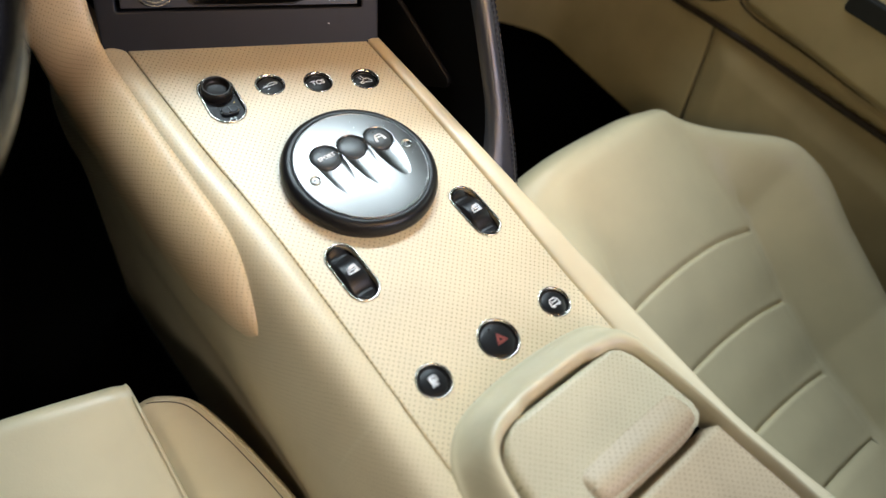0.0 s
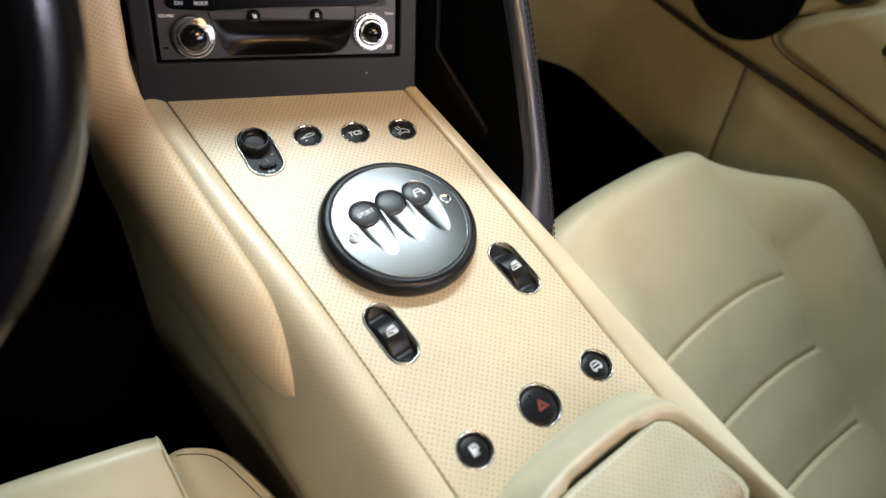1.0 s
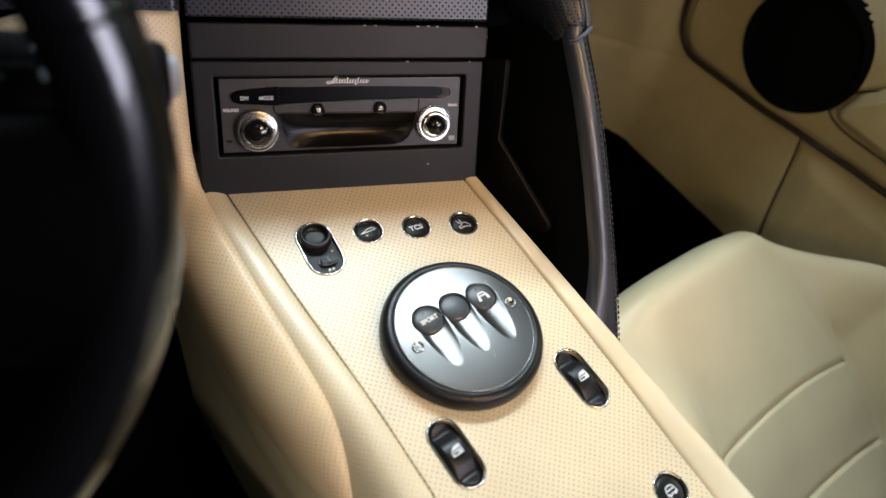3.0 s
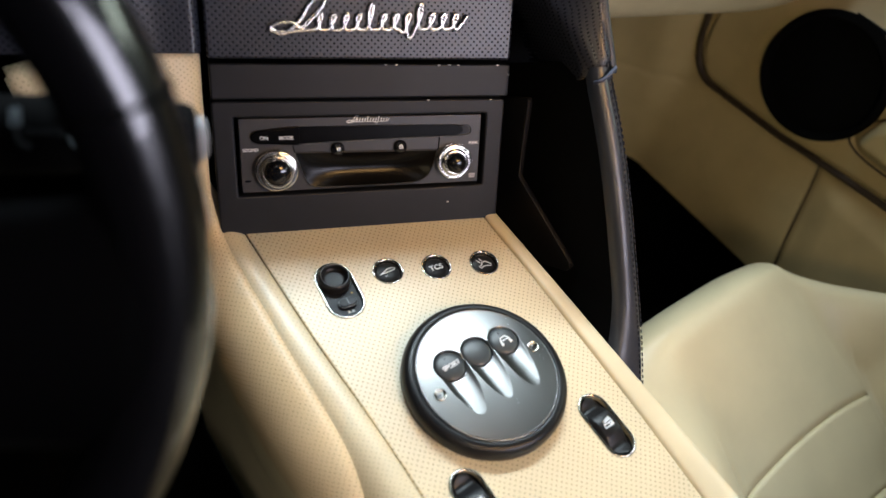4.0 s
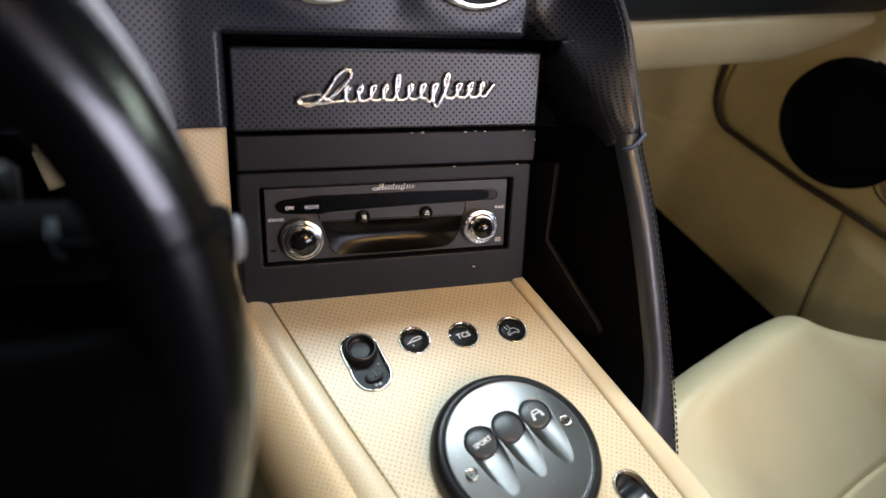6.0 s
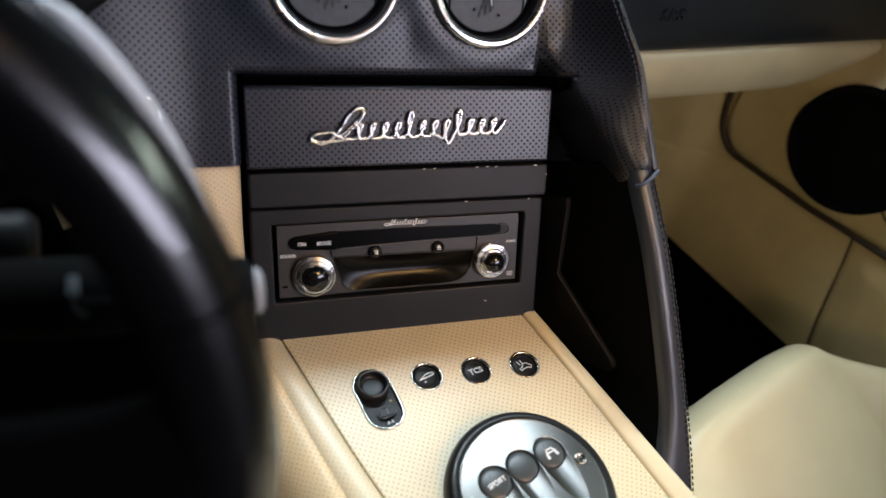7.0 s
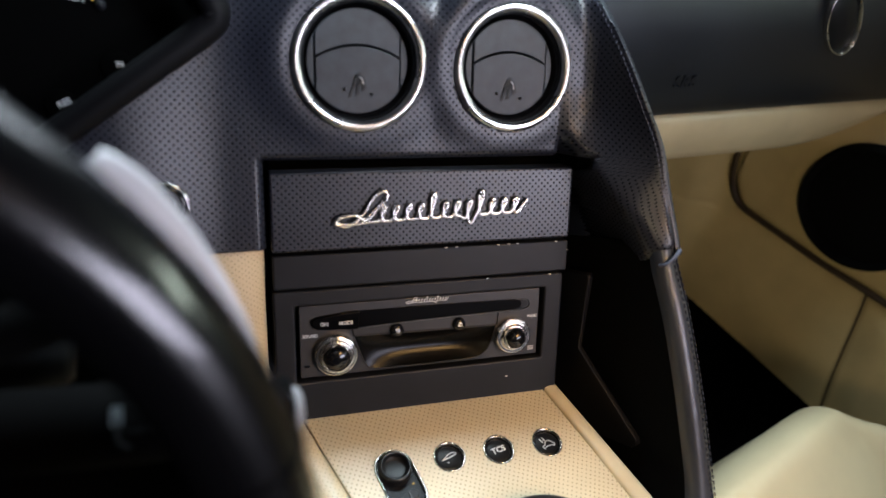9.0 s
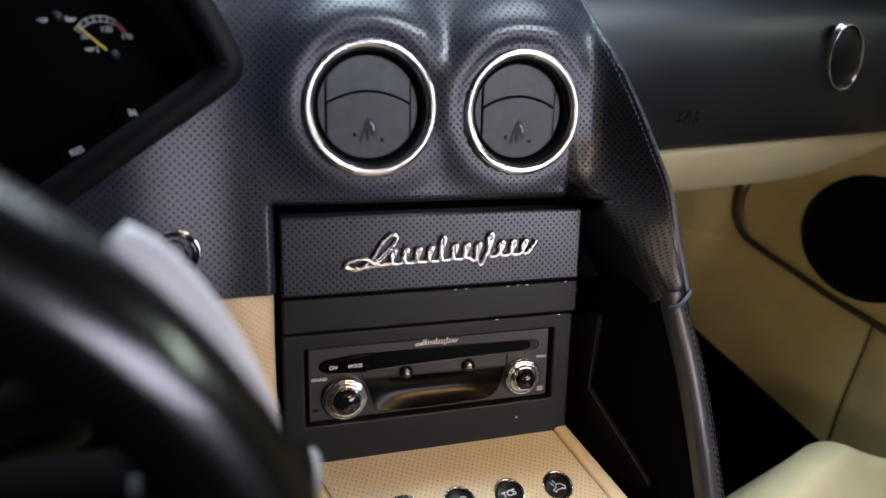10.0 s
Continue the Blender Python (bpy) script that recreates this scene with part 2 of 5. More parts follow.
def plate(name, outline, holes, thick, bevel, mat, parent=None, label="", m=None, res=2):
    """A flat plate of the given outline, with holes through it and rounded edges. Its top lies at z = 0 of m."""
    cu = bpy.data.curves.new(name, "CURVE")
    cu.dimensions, cu.fill_mode = "2D", "BOTH"
    cu.extrude, cu.bevel_depth, cu.bevel_resolution = max(thick / 2 - bevel, 0.00005), bevel, res
    cu.offset = -bevel
    for pts in [outline] + list(holes):
        sp = cu.splines.new("POLY")
        sp.points.add(len(pts) - 1)
        for q, (x, y) in zip(sp.points, pts):
            q.co = (x, y, 0, 1)
        sp.use_cyclic_u = True
    tmp = bpy.data.objects.new("tmp", cu)
    scene.collection.objects.link(tmp)
    me = bpy.data.meshes.new_from_object(tmp.evaluated_get(bpy.context.evaluated_depsgraph_get()))
    bpy.data.objects.remove(tmp)
    bpy.data.curves.remove(cu)
    me.name = name
    co = np.zeros(len(me.vertices) * 3)
    me.vertices.foreach_get("co", co)
    co = co.reshape(-1, 3)
    while me.uv_layers:
        me.uv_layers.remove(me.uv_layers[0])
    lay = me.uv_layers.new(name="UVMap")
    idx = np.zeros(len(me.loops), int)
    me.loops.foreach_get("vertex_index", idx)
    lay.data.foreach_set("uv", co[idx, :2].astype(np.float32).ravel())
    me.transform(Matrix.Translation((0, 0, -thick / 2)))
    bm = bmesh.new()
    bm.from_mesh(me)
    bmesh.ops.remove_doubles(bm, verts=bm.verts, dist=0.00002)
    bm.to_mesh(me)
    bm.free()
    return link_mesh(name, me, mat, parent, label, m, False)


def circle(r, n=40, cx=0.0, cy=0.0, ry=None):
    ry = ry or r
    return [(cx + r * math.cos(2 * math.pi * k / n), cy + ry * math.sin(2 * math.pi * k / n)) for k in range(n)]


def stadium(length, width, cx=0.0, cy=0.0, turn=0.0, n=12):
    r, h, pts = width / 2, length / 2 - width / 2, []
    for k in range(n + 1):
        a = math.pi * k / n
        pts.append((r * math.cos(a), h + r * math.sin(a)))
    for k in range(n + 1):
        a = math.pi + math.pi * k / n
        pts.append((r * math.cos(a), -h + r * math.sin(a)))
    c, s = math.cos(radians(turn)), math.sin(radians(turn))
    return [(cx + x * c - y * s, cy + x * s + y * c) for x, y in pts]


def rounded(x0, y0, x1, y1, r, n=6):
    pts = []
    for cx, cy, a0 in ((x1 - r, y1 - r, 0), (x0 + r, y1 - r, 90), (x0 + r, y0 + r, 180), (x1 - r, y0 + r, 270)):
        for k in range(n + 1):
            a = radians(a0 + 90 * k / n)
            pts.append((cx + r * math.cos(a), cy + r * math.sin(a)))
    return pts


def lathe(name, profile, mat, parent=None, label="", m=None, n=72, sx=1.0, sy=1.0):
    """A turned form: profile of (radius, height) from the outside in."""
    P = [[(r * math.cos(2 * math.pi * k / n) * sx, r * math.sin(2 * math.pi * k / n) * sy, z) for k in range(n)] for r, z in profile]
    return sheet(name, P, mat, parent, label, m=m, closed=True)


def tube(name, pts, r, mat, parent=None, label="", m=None, n=10, closed=False, radii=None, flat=1.0):
    """A round bar along a line of points."""
    pts = [Vector(p) for p in pts]
    rings, up = [], None
    for i, p in enumerate(pts):
        a = pts[i - 1] if (i or closed) else p
        b = pts[(i + 1) % len(pts)] if (closed or i < len(pts) - 1) else p
        d = (b - a).normalized()
        if up is None:
            up = d.orthogonal().normalized()
        up = (up - d * up.dot(d)).normalized()
        sd = d.cross(up)
        rr = radii[i] if radii else r
        rings.append([tuple(p + rr * (math.cos(2 * math.pi * k / n) * up + flat * math.sin(2 * math.pi * k / n) * sd)) for k in range(n)])
    if closed:
        rings.append(rings[0])
    else:
        rings = [[tuple(pts[0])] * n] + rings + [[tuple(pts[-1])] * n]
    return sheet(name, rings, mat, parent, label, m=m, closed=True)


def smooth_line(ctrl, n):
    """Points along a smooth line through the given ones."""
    c = np.asarray(ctrl, float)
    t = np.linspace(0, len(c) - 1, n)
    out = []
    for v in t:
        i = min(int(v), len(c) - 2)
        f = v - i
        p0, p1, p2, p3 = c[max(i - 1, 0)], c[i], c[i + 1], c[min(i + 2, len(c) - 1)]
        out.append(0.5 * (2 * p1 + (p2 - p0) * f + (2 * p0 - 5 * p1 + 4 * p2 - p3) * f ** 2 + (3 * p1 - p0 - 3 * p2 + p3) * f ** 3))
    return np.array(out)


def box(name, size, mat, parent=None, label="", m=None, bevel=0.0, segs=2):
    bm = bmesh.new()
    bmesh.ops.create_cube(bm, size=1.0)
    bmesh.ops.scale(bm, vec=size, verts=bm.verts)
    if bevel:
        bmesh.ops.bevel(bm, geom=bm.edges[:], offset=bevel, segments=segs, profile=0.6, affect="EDGES")
    me = bpy.data.meshes.new(name)
    bm.to_mesh(me)
    bm.free()
    return link_mesh(name, me, mat, parent, label, m, False)


def step(a, b, v):
    u = np.clip((np.asarray(v, float) - a) / (b - a), 0, 1)
    return u * u * (3 - 2 * u)


def words(name, text, size, mat, parent, m, label="", depth=0.0001, align="CENTER", shear=0.0):
    cu = bpy.data.curves.new(name, "FONT")
    cu.body, cu.size, cu.extrude, cu.align_x, cu.align_y, cu.shear = text, size, depth, align, "CENTER", shear
    cu.offset = size * 0.022
    tmp = bpy.data.objects.new("tmp", cu)
    scene.collection.objects.link(tmp)
    me = bpy.data.meshes.new_from_object(tmp.evaluated_get(bpy.context.evaluated_depsgraph_get()))
    bpy.data.objects.remove(tmp)
    bpy.data.curves.remove(cu)
    return link_mesh(name, me, mat, parent, label, m, False)


def line_icon(name, strokes, width, mat, parent, m, label=""):
    """A small printed sign: each stroke is a line of (x, y), laid as a thin flat ribbon."""
    bm = bmesh.new()
    for pts in strokes:
        for (x0, y0), (x1, y1) in zip(pts, pts[1:]):
            d = Vector((x1 - x0, y1 - y0))
            if d.length < 1e-7:
                continue
            d.normalize()
            s, e = Vector((-d.y, d.x)) * width / 2, d * width * 0.35
            q = [Vector((x0, y0)) - e + s, Vector((x0, y0)) - e - s, Vector((x1, y1)) + e - s, Vector((x1, y1)) + e + s]
            lo = [bm.verts.new((v.x, v.y, 0.0)) for v in q]
            hi = [bm.verts.new((v.x, v.y, 0.00012)) for v in q]
            bm.faces.new(hi)
            for k in range(4):
                bm.faces.new((lo[k], lo[(k + 1) % 4], hi[(k + 1) % 4], hi[k]))
    bmesh.ops.recalc_face_normals(bm, faces=bm.faces)
    me = bpy.data.meshes.new(name)
    bm.to_mesh(me)
    bm.free()
    return link_mesh(name, me, mat, parent, label, m, False)


def at(x, y, z=0.0, turn=0.0, base=CON):
    return base @ Matrix.Translation((x, y, z)) @ Matrix.Rotation(radians(turn), 4, "Z")


# ---- cabin shell ----
floor = box("floor", (2.4, 2.6, 0.04), CARPET, m=Matrix.Translation((0, -0.1, 0.0)))
tagged(floor, "black carpet floor of the car cabin in deep shade", "floor", kind="structure")
wall = box("wall_front", (2.4, 0.04, 0.75), CARPET, m=Matrix.Translation((0, 0.72, 0.395)))
tagged(wall, "black carpeted bulkhead at the end of the footwells", "bulkhead", kind="structure")
wall = box("wall_rear", (2.4, 0.04, 1.3), WALL_DARK, m=Matrix.Translation((0, -1.30, 0.65)))
tagged(wall, "dark trimmed wall behind the seats", "wall", kind="structure")
wall = box("wall_side", (0.04, 2.0, 0.42), WALL_DARK, m=Matrix.Translation((-0.80, -0.28, 0.22)))
tagged(wall, "dark sill wall under the open door", "wall", kind="structure")
ceiling = box("ceiling", (1.7, 0.34, 0.03), WALL_DARK, m=Matrix.Translation((0, -1.13, 1.22)))
tagged(ceiling, "dark headlining over the seats", "ceiling", kind="structure")

# ---- centre console ----
console = empty("centre_console", "cream perforated leather centre console with dark switches set in it", "console", (0, -0.2, 0.1))
RIGHT_EDGE = [(0.0912, -0.0290), (0.0896, -0.107), (0.0835, -0.228), (0.0780, -0.300), (0.0760, -0.350), (0.0755, -0.37)]
LEFT_EDGE = [(-0.0800, -0.37), (-0.0792, -0.307), (-0.0788, -0.247), (-0.0788, -0.180), (-0.0805, -0.133), (-0.0836, -0.073), (-0.0855, 0.034)]
ROUND = [(-0.0090, -0.0485, 0.0108), (0.0263, -0.0615, 0.0108), (0.0626, -0.0747, 0.0108),
         (-0.0539, -0.3129, 0.0113), (0.0005, -0.3135, 0.0142), (0.0542, -0.3138, 0.0113)]
WINDOW_SW = [(-0.0522, -0.2222), (0.0558, -0.2245)]
MIRROR_SW = (-0.0492, -0.0475)
holes = [circle(r, 36, x, y) for x, y, r in ROUND]
holes += [stadium(0.0475, 0.0215, x, y) for x, y in WINDOW_SW]
holes += [stadium(0.0478, 0.0262, *MIRROR_SW, -6)]
plate("top_panel", RIGHT_EDGE + LEFT_EDGE, holes, 0.006, 0.0012, CREAM_PERF, console, m=CON)
box("core", (0.150, 0.40, 0.20), MATT_BLACK, console, m=CON @ Matrix.Translation((0, -0.18, -0.125)))


def rail(name, edge, profile, mat, label):
    rows = []
    for x, y in smooth_line(edge, 70):
        rows.append([(x + dx, y, dz) for dx, dz in profile])
    return sheet(name, rows, mat, console, label, thick=0.0, m=CON)


lp = smooth_line([(0.0005, -0.006), (-0.0006, -0.001), (-0.004, 0.0012), (-0.011, 0.0022), (-0.019, -0.0005), (-0.027, -0.010), (-0.0355, -0.030),
                  (-0.0445, -0.065), (-0.0470, -0.095), (-0.0445, -0.14), (-0.0370, -0.20), (-0.030, -0.42)], 44)
rail("left_flank", [(-0.0800, -0.80), (-0.0800, -0.37), (-0.0792, -0.307), (-0.0788, -0.247), (-0.0788, -0.180), (-0.0805, -0.133), (-0.0836, -0.073), (-0.0855, 0.034), (-0.0865, 0.09)],
     lp, FLANK_PERF, "cream perforated leather flank with a rounded top edge")
rp = smooth_line([(-0.04, -0.006), (0.03, -0.0012), (0.12, 0.0012), (0.35, 0.0022), (0.65, 0.0022), (0.86, 0.0005), (1.0, -0.0060), (1.10, -0.022), (1.16, -0.06), (1.25, -0.14), (1.25, -0.42)], 40)
rows = []
for x, y in smooth_line([(0.0920, 0.02)] + RIGHT_EDGE + [(0.078, -0.45), (0.082, -0.52), (0.088, -0.80)], 80):
    w = 0.1045 + 0.03 * step(-0.42, -0.62, y) - x
    rows.append([(x + w * a, y, z) for a, z in rp])
sheet("right_flank", rows, CREAM_LEATHER, console, "smooth cream leather rail along the seat", m=CON)

# bolster pad that swells from the driver's side of the console
wing_rows = []
I_LINE = [(-0.1165, -0.214, -0.037), (-0.1125, -0.206, -0.027), (-0.1070, -0.185, -0.013), (-0.1030, -0.155, -0.0035), (-0.1020, -0.11, -0.0010), (-0.1020, -0.05, 0.000), (-0.1025, 0.00, 0.002),
          (-0.1035, 0.030, 0.007), (-0.1005, 0.0475, 0.022), (-0.0965, 0.060, 0.042), (-0.0905, 0.0775, 0.075), (-0.0830, 0.0965, 0.1095)]
E_LINE = [(-0.1170, -0.214, -0.0375), (-0.1215, -0.205, -0.046), (-0.1270, -0.180, -0.053), (-0.1315, -0.145, -0.058), (-0.1345, -0.10, -0.060), (-0.1355, -0.045, -0.060), (-0.1350, 0.00, -0.058),
          (-0.1370, 0.035, -0.045), (-0.1400, 0.060, -0.020), (-0.1430, 0.082, 0.015), (-0.1440, 0.102, 0.058), (-0.1420, 0.1200, 0.1095)]
for i, (p, q) in enumerate(zip(smooth_line(I_LINE, 100), smooth_line(E_LINE, 100))):
    chord = q - p
    ln = np.linalg.norm(chord)
    rise = step(55, 85, i)
    out = np.array((-0.72, 0.0, 0.69)) * (1 - rise) + np.array((-0.40, -0.78, 0.45)) * rise
    row = []
    for s in np.linspace(0, 1, 18):
        row.append(p + chord * s + out * ln * (0.25 - 0.06 * rise) * (4 * s * (1 - s)) ** 0.75)
    for s in np.linspace(0.15, 1, 5):
        row.append(q + (np.array((-0.108, q[1] + 0.004, q[2] - 0.012)) - q) * s)
    row.insert(0, p + np.array((0.004, 0.0, -0.006)) * (1 - rise) + np.array((0.001, 0.008, -0.003)) * rise)
    wing_rows.append(row)
last = [v + np.array((0.004, 0.012, 0.001)) for v in wing_rows[-1]]
wing_rows.append(last)
sheet("knee_bolster", wing_rows, BOLSTER_PERF, console, "padded perforated cream leather knee bolster", m=CON)
rows = []
for x in np.linspace(-0.128, -0.192, 14):
    y0, z0 = 0.112 - 0.10 * (x + 0.128), 0.18 * (x + 0.128)
    rows.append([(x, y0 + dy, z + z0) for dy, z in ((0.010, 0.1115), (0.002, 0.1105), (-0.002, 0.106), (-0.005, 0.099), (-0.003, 0.093), (0.008, 0.088), (0.040, 0.084))])
sheet("knee_panel", rows, BOLSTER_PERF, console, "cream leather panel under the dash behind the steering wheel", m=CON, thick=0.004)


# chrome liners and switches
def round_switch(x, y, r, turn, icon):
    sw = empty("push_button", "round black push button in a chrome ring on the console", "button", CON @ Vector((x, y, 0)), "console push buttons")
    lathe("bezel", [(r + 0.0009, -0.0005), (r + 0.0009, 0.0003), (r + 0.0005, 0.0007), (r - 0.0003, 0.0004), (r - 0.0010, -0.0012), (r - 0.0012, -0.005)], BEZEL, sw, "thin chrome ring", at(x, y), 40)
    k = r - 0.0012
    lathe("cap", [(k, -0.006), (k, -0.0026), (k - 0.0006, -0.0017), (k * 0.8, -0.0012), (k * 0.45, -0.0008), (0.0, -0.0007)], BUTTON, sw, "", at(x, y), 40)
    m = at(x, y, -0.00065, turn)
    if icon == "TCS":
        words("print", "TCS", 0.0062, PRINT_WHITE, sw, m, "white letters TCS")
    elif icon == "lift":
        line_icon("print", [[(-0.006, -0.001), (-0.003, 0.0004), (0.0, 0.0022), (0.004, 0.0026), (0.006, 0.0014), (0.0055, 0.0004), (-0.006, -0.001)], [(-0.003, -0.0036), (-0.002, -0.0036)]], 0.0007, PRINT_WHITE, sw, m, "white car sign")
    elif icon == "car":
        line_icon("print", [[(-0.005, -0.002), (-0.0025, -0.0012), (-0.001, 0.0012), (0.002, 0.0012), (0.004, -0.001), (0.0052, -0.0022), (0.0042, -0.004), (0.002, -0.0028), (-0.002, -0.0028), (-0.004, -0.004), (-0.005, -0.002)],
                            [(-0.003, 0.001), (-0.0045, 0.0042)], [(-0.001, 0.0022), (-0.0018, 0.0048)]], 0.0007, PRINT_WHITE, sw, m, "white car sign")
    elif icon == "boot":
        line_icon("print", [[(-0.004, -0.002), (-0.0035, 0.001), (-0.002, 0.003), (0.002, 0.003), (0.0036, 0.001), (0.004, -0.002), (-0.004, -0.002)], [(-0.0022, 0.0006), (0.0022, 0.0006)],
                            [(-0.003, -0.003), (-0.0018, -0.003)], [(0.0018, -0.003), (0.003, -0.003)]], 0.0009, PRINT_WHITE, sw, m, "white car sign")
    elif icon == "fuel":
        line_icon("print", [[(-0.002, -0.003), (-0.002, 0.0034)], [(-0.001, -0.003), (-0.001, 0.0034)], [(0.0, -0.003), (0.0, 0.0010)], [(0.0009, -0.003), (0.0009, 0.0034)], [(-0.002, 0.0034), (0.0009, 0.0034)], [(-0.0026, -0.003), (0.0016, -0.003)],
                            [(0.0012, 0.0), (0.0026, -0.0006), (0.0030, 0.002), (0.002, 0.0034)]], 0.0010, PRINT_WHITE, sw, m, "white petrol pump sign")
    elif icon == "hazard":
        for s in (1.0, 0.55):
            line_icon("print", [[(-0.0040 * s, -0.0022 * s), (0.0040 * s, -0.0022 * s), (0.0, 0.0046 * s), (-0.0040 * s, -0.0022 * s)]], 0.0009, PRINT_RED, sw, m @ Matrix.Translation((0.0015, -0.0010, 0.0003)), "red warning triangle")
        lathe("lamp_window", [(0.0009, 0.0), (0.0009, 0.0004), (0.0, 0.0005)], GLOSS_BLACK, sw, "", m @ Matrix.Translation((-0.001, 0.0085, 0)), 12)
    return sw


for (x, y, r), icon, turn in zip(ROUND, ("lift", "TCS", "car", "fuel", "hazard", "boot"), (-8, -8, -8, 0, 0, 0)):
    round_switch(x, y, r, turn, icon)


def ring_of(outline, m, name, mat, parent, rad=0.0009, label="", z=0.0002):
    return tube(name, [(x, y, z) for x, y in outline], rad, mat, parent, label, m, 8, True)


def window_switch(x, y):
    sw = empty("window_switch", "oblong black rocker switch in a chrome rim on the console", "switch", CON @ Vector((x, y, 0)), "window switches")
    ring_of(stadium(0.0475, 0.0215), at(x, y), "rim", BEZEL, sw, 0.0009, "chrome rim")
    plate("well", stadium(0.0468, 0.0208), [], 0.002, 0.0002, GLOSS_BLACK, sw, "", at(x, y, -0.0038))
    rows = []
    for v in np.linspace(-1, 1, 33):
        yy = v * 0.0222
        half = math.sqrt(max(0.0, 1 - max(0.0, (abs(yy) - 0.0125) / 0.0097) ** 2)) * 0.0092
        crown = 0.0026 - 0.0042 * math.exp(-((abs(yy) - 0.0150) / 0.0052) ** 2) + 0.0016 * math.exp(-(yy / 0.008) ** 2)
        rows.append([(u * half, yy, (crown if abs(u) < 0.99 else -0.004) - 0.0008 * u * u) for u in np.linspace(-1, 1, 13)])
    sheet("rocker", rows, BUTTON, sw, "", m=at(x, y, -0.0012))
    line_icon("print", [[(-0.0040, -0.0022), (-0.0034, 0.0010), (-0.001, 0.0030), (0.0032, 0.0034), (0.0036, -0.0022), (-0.0040, -0.0022)], [(-0.0036, 0.0), (0.0034, 0.0)], [(-0.003, 0.0014), (0.003, 0.0018)], [(-0.001, 0.0024), (0.003, 0.0027)], [(0.001, -0.0012), (0.0032, -0.0012)]],
              0.0009, PRINT_WHITE, sw, at(x, y, 0.0032), "white car door sign")
    return sw


for x, y in WINDOW_SW:
    window_switch(x, y)

mirror = empty("mirror_switch", "oblong black mirror switch with a round knob and chrome rim", "switch", CON @ Vector((*MIRROR_SW, 0)))
mm = at(*MIRROR_SW, 0, -6)
ring_of(stadium(0.0478, 0.0262), mm, "rim", BEZEL, mirror, 0.0009, "chrome rim")
plate("well", stadium(0.0470, 0.0254), [], 0.004, 0.0006, SATIN_BLACK, mirror, "", mm @ Matrix.Translation((0, 0, -0.0018)))
lathe("knob", [(0.0116, -0.002), (0.0117, 0.0020), (0.0113, 0.0042), (0.0104, 0.0054), (0.0096, 0.0054), (0.0091, 0.0036), (0.0087, 0.0008), (0.0060, 0.0003), (0, 0.0002)], BUTTON, mirror, "round black knob", mm @ Matrix.Translation((0, 0.0098, 0)), 44)
lathe("knob_ring", [(0.0104, 0.0054), (0.0100, 0.0059), (0.0096, 0.0055)], RUBBER_GREY, mirror, "grey ring on the knob", mm @ Matrix.Translation((0, 0.0098, 0)), 44)
plate("selector", stadium(0.0125, 0.0066, 0, 0, 90), [], 0.003, 0.0006, SATIN_BLACK, mirror, "small grey selector", mm @ Matrix.Translation((0.0012, -0.0118, 0.0012)))
ring_of(stadium(0.0130, 0.0072, 0, 0, 90), mm @ Matrix.Translation((0.0012, -0.0118, 0.0)), "selector_rim", RUBBER_GREY, mirror, 0.0004)
box("selector_bar", (0.0009, 0.0048, 0.0012), RUBBER_GREY, mirror, "", mm @ Matrix.Translation((0.0012, -0.0118, 0.0014)))
box("marker", (0.0012, 0.0008, 0.0004), PRINT_YELLOW, mirror, "small yellow mark", mm @ Matrix.Translation((0.0078, -0.0040, -0.0014)))
for dx in (-0.0014, 0.0016):
    line_icon("arrow", [[(dx - 0.0007, -0.0007), (dx, 0.0007), (dx + 0.0007, -0.0007), (dx - 0.0007, -0.0007)]], 0.0007, PRINT_WHITE, mirror, mm @ Matrix.Translation((0.001, -0.0185, -0.0016)), "white arrow")

# ---- gear selector disc ----
DX, DY = 0.0002, -0.1562
disc = empty("gear_selector_disc", "brushed aluminium selector disc in a black rubber ring on the console", "gear selector", CON @ Vector((DX, DY, 0)))
md = at(DX, DY)
lathe("rubber_ring", [(0.0480, 0.0), (0.0560, 0.0), (0.0570, 0.0018), (0.0572, 0.0055), (0.0563, 0.0092), (0.0545, 0.0118), (0.0520, 0.0130), (0.0498, 0.0130), (0.0488, 0.0124), (0.0486, 0.010)], BUTTON, disc, "glossy black ring", md, 110)
lathe("rim", [(0.0490, 0.0118), (0.0487, 0.0130), (0.0483, 0.0134), (0.0478, 0.0132), (0.0475, 0.0120)], ALU, disc, "polished rim", md, 110)
BTN = [(-0.0208, 0.0151), (0.0014, 0.0150), (0.0238, 0.0135)]
rows = []
NR, NA = 130, 420
for i in range(NR + 1):
    r = 0.0476 * i / NR
    row = []
    for k in range(NA):
        a = 2 * math.pi * k / NA
        x, y = r * math.cos(a), r * math.sin(a)
        cut = 0.0
        for bx, by in BTN:
            t = (by - y) / 0.0385
            # round seat of the button, then a tapering scoop that runs out of it
            cut = max(cut, 0.0030 * (1 - step(0.0107, 0.0114, math.hypot(x - bx, y - by))))
            if 0 <= t < 1:
                hw = 0.0108 * math.sqrt(max(0, 1 - t ** 1.9))
                f = abs(x - bx + 0.0006 * t) / hw
                if f < 1:
                    cut = max(cut, 0.0030 * (1 - f ** 2.6) * (1 - t ** 1.3))
        row.append((x, y, 0.0162 - 0.0032 * (r / 0.05) ** 2 - cut))
    rows.append(row)
sheet("face", rows, ALU, disc, "brushed aluminium face with three scooped grooves", m=md, closed=True, uv=np.array(rows)[:, :, [1, 0]])
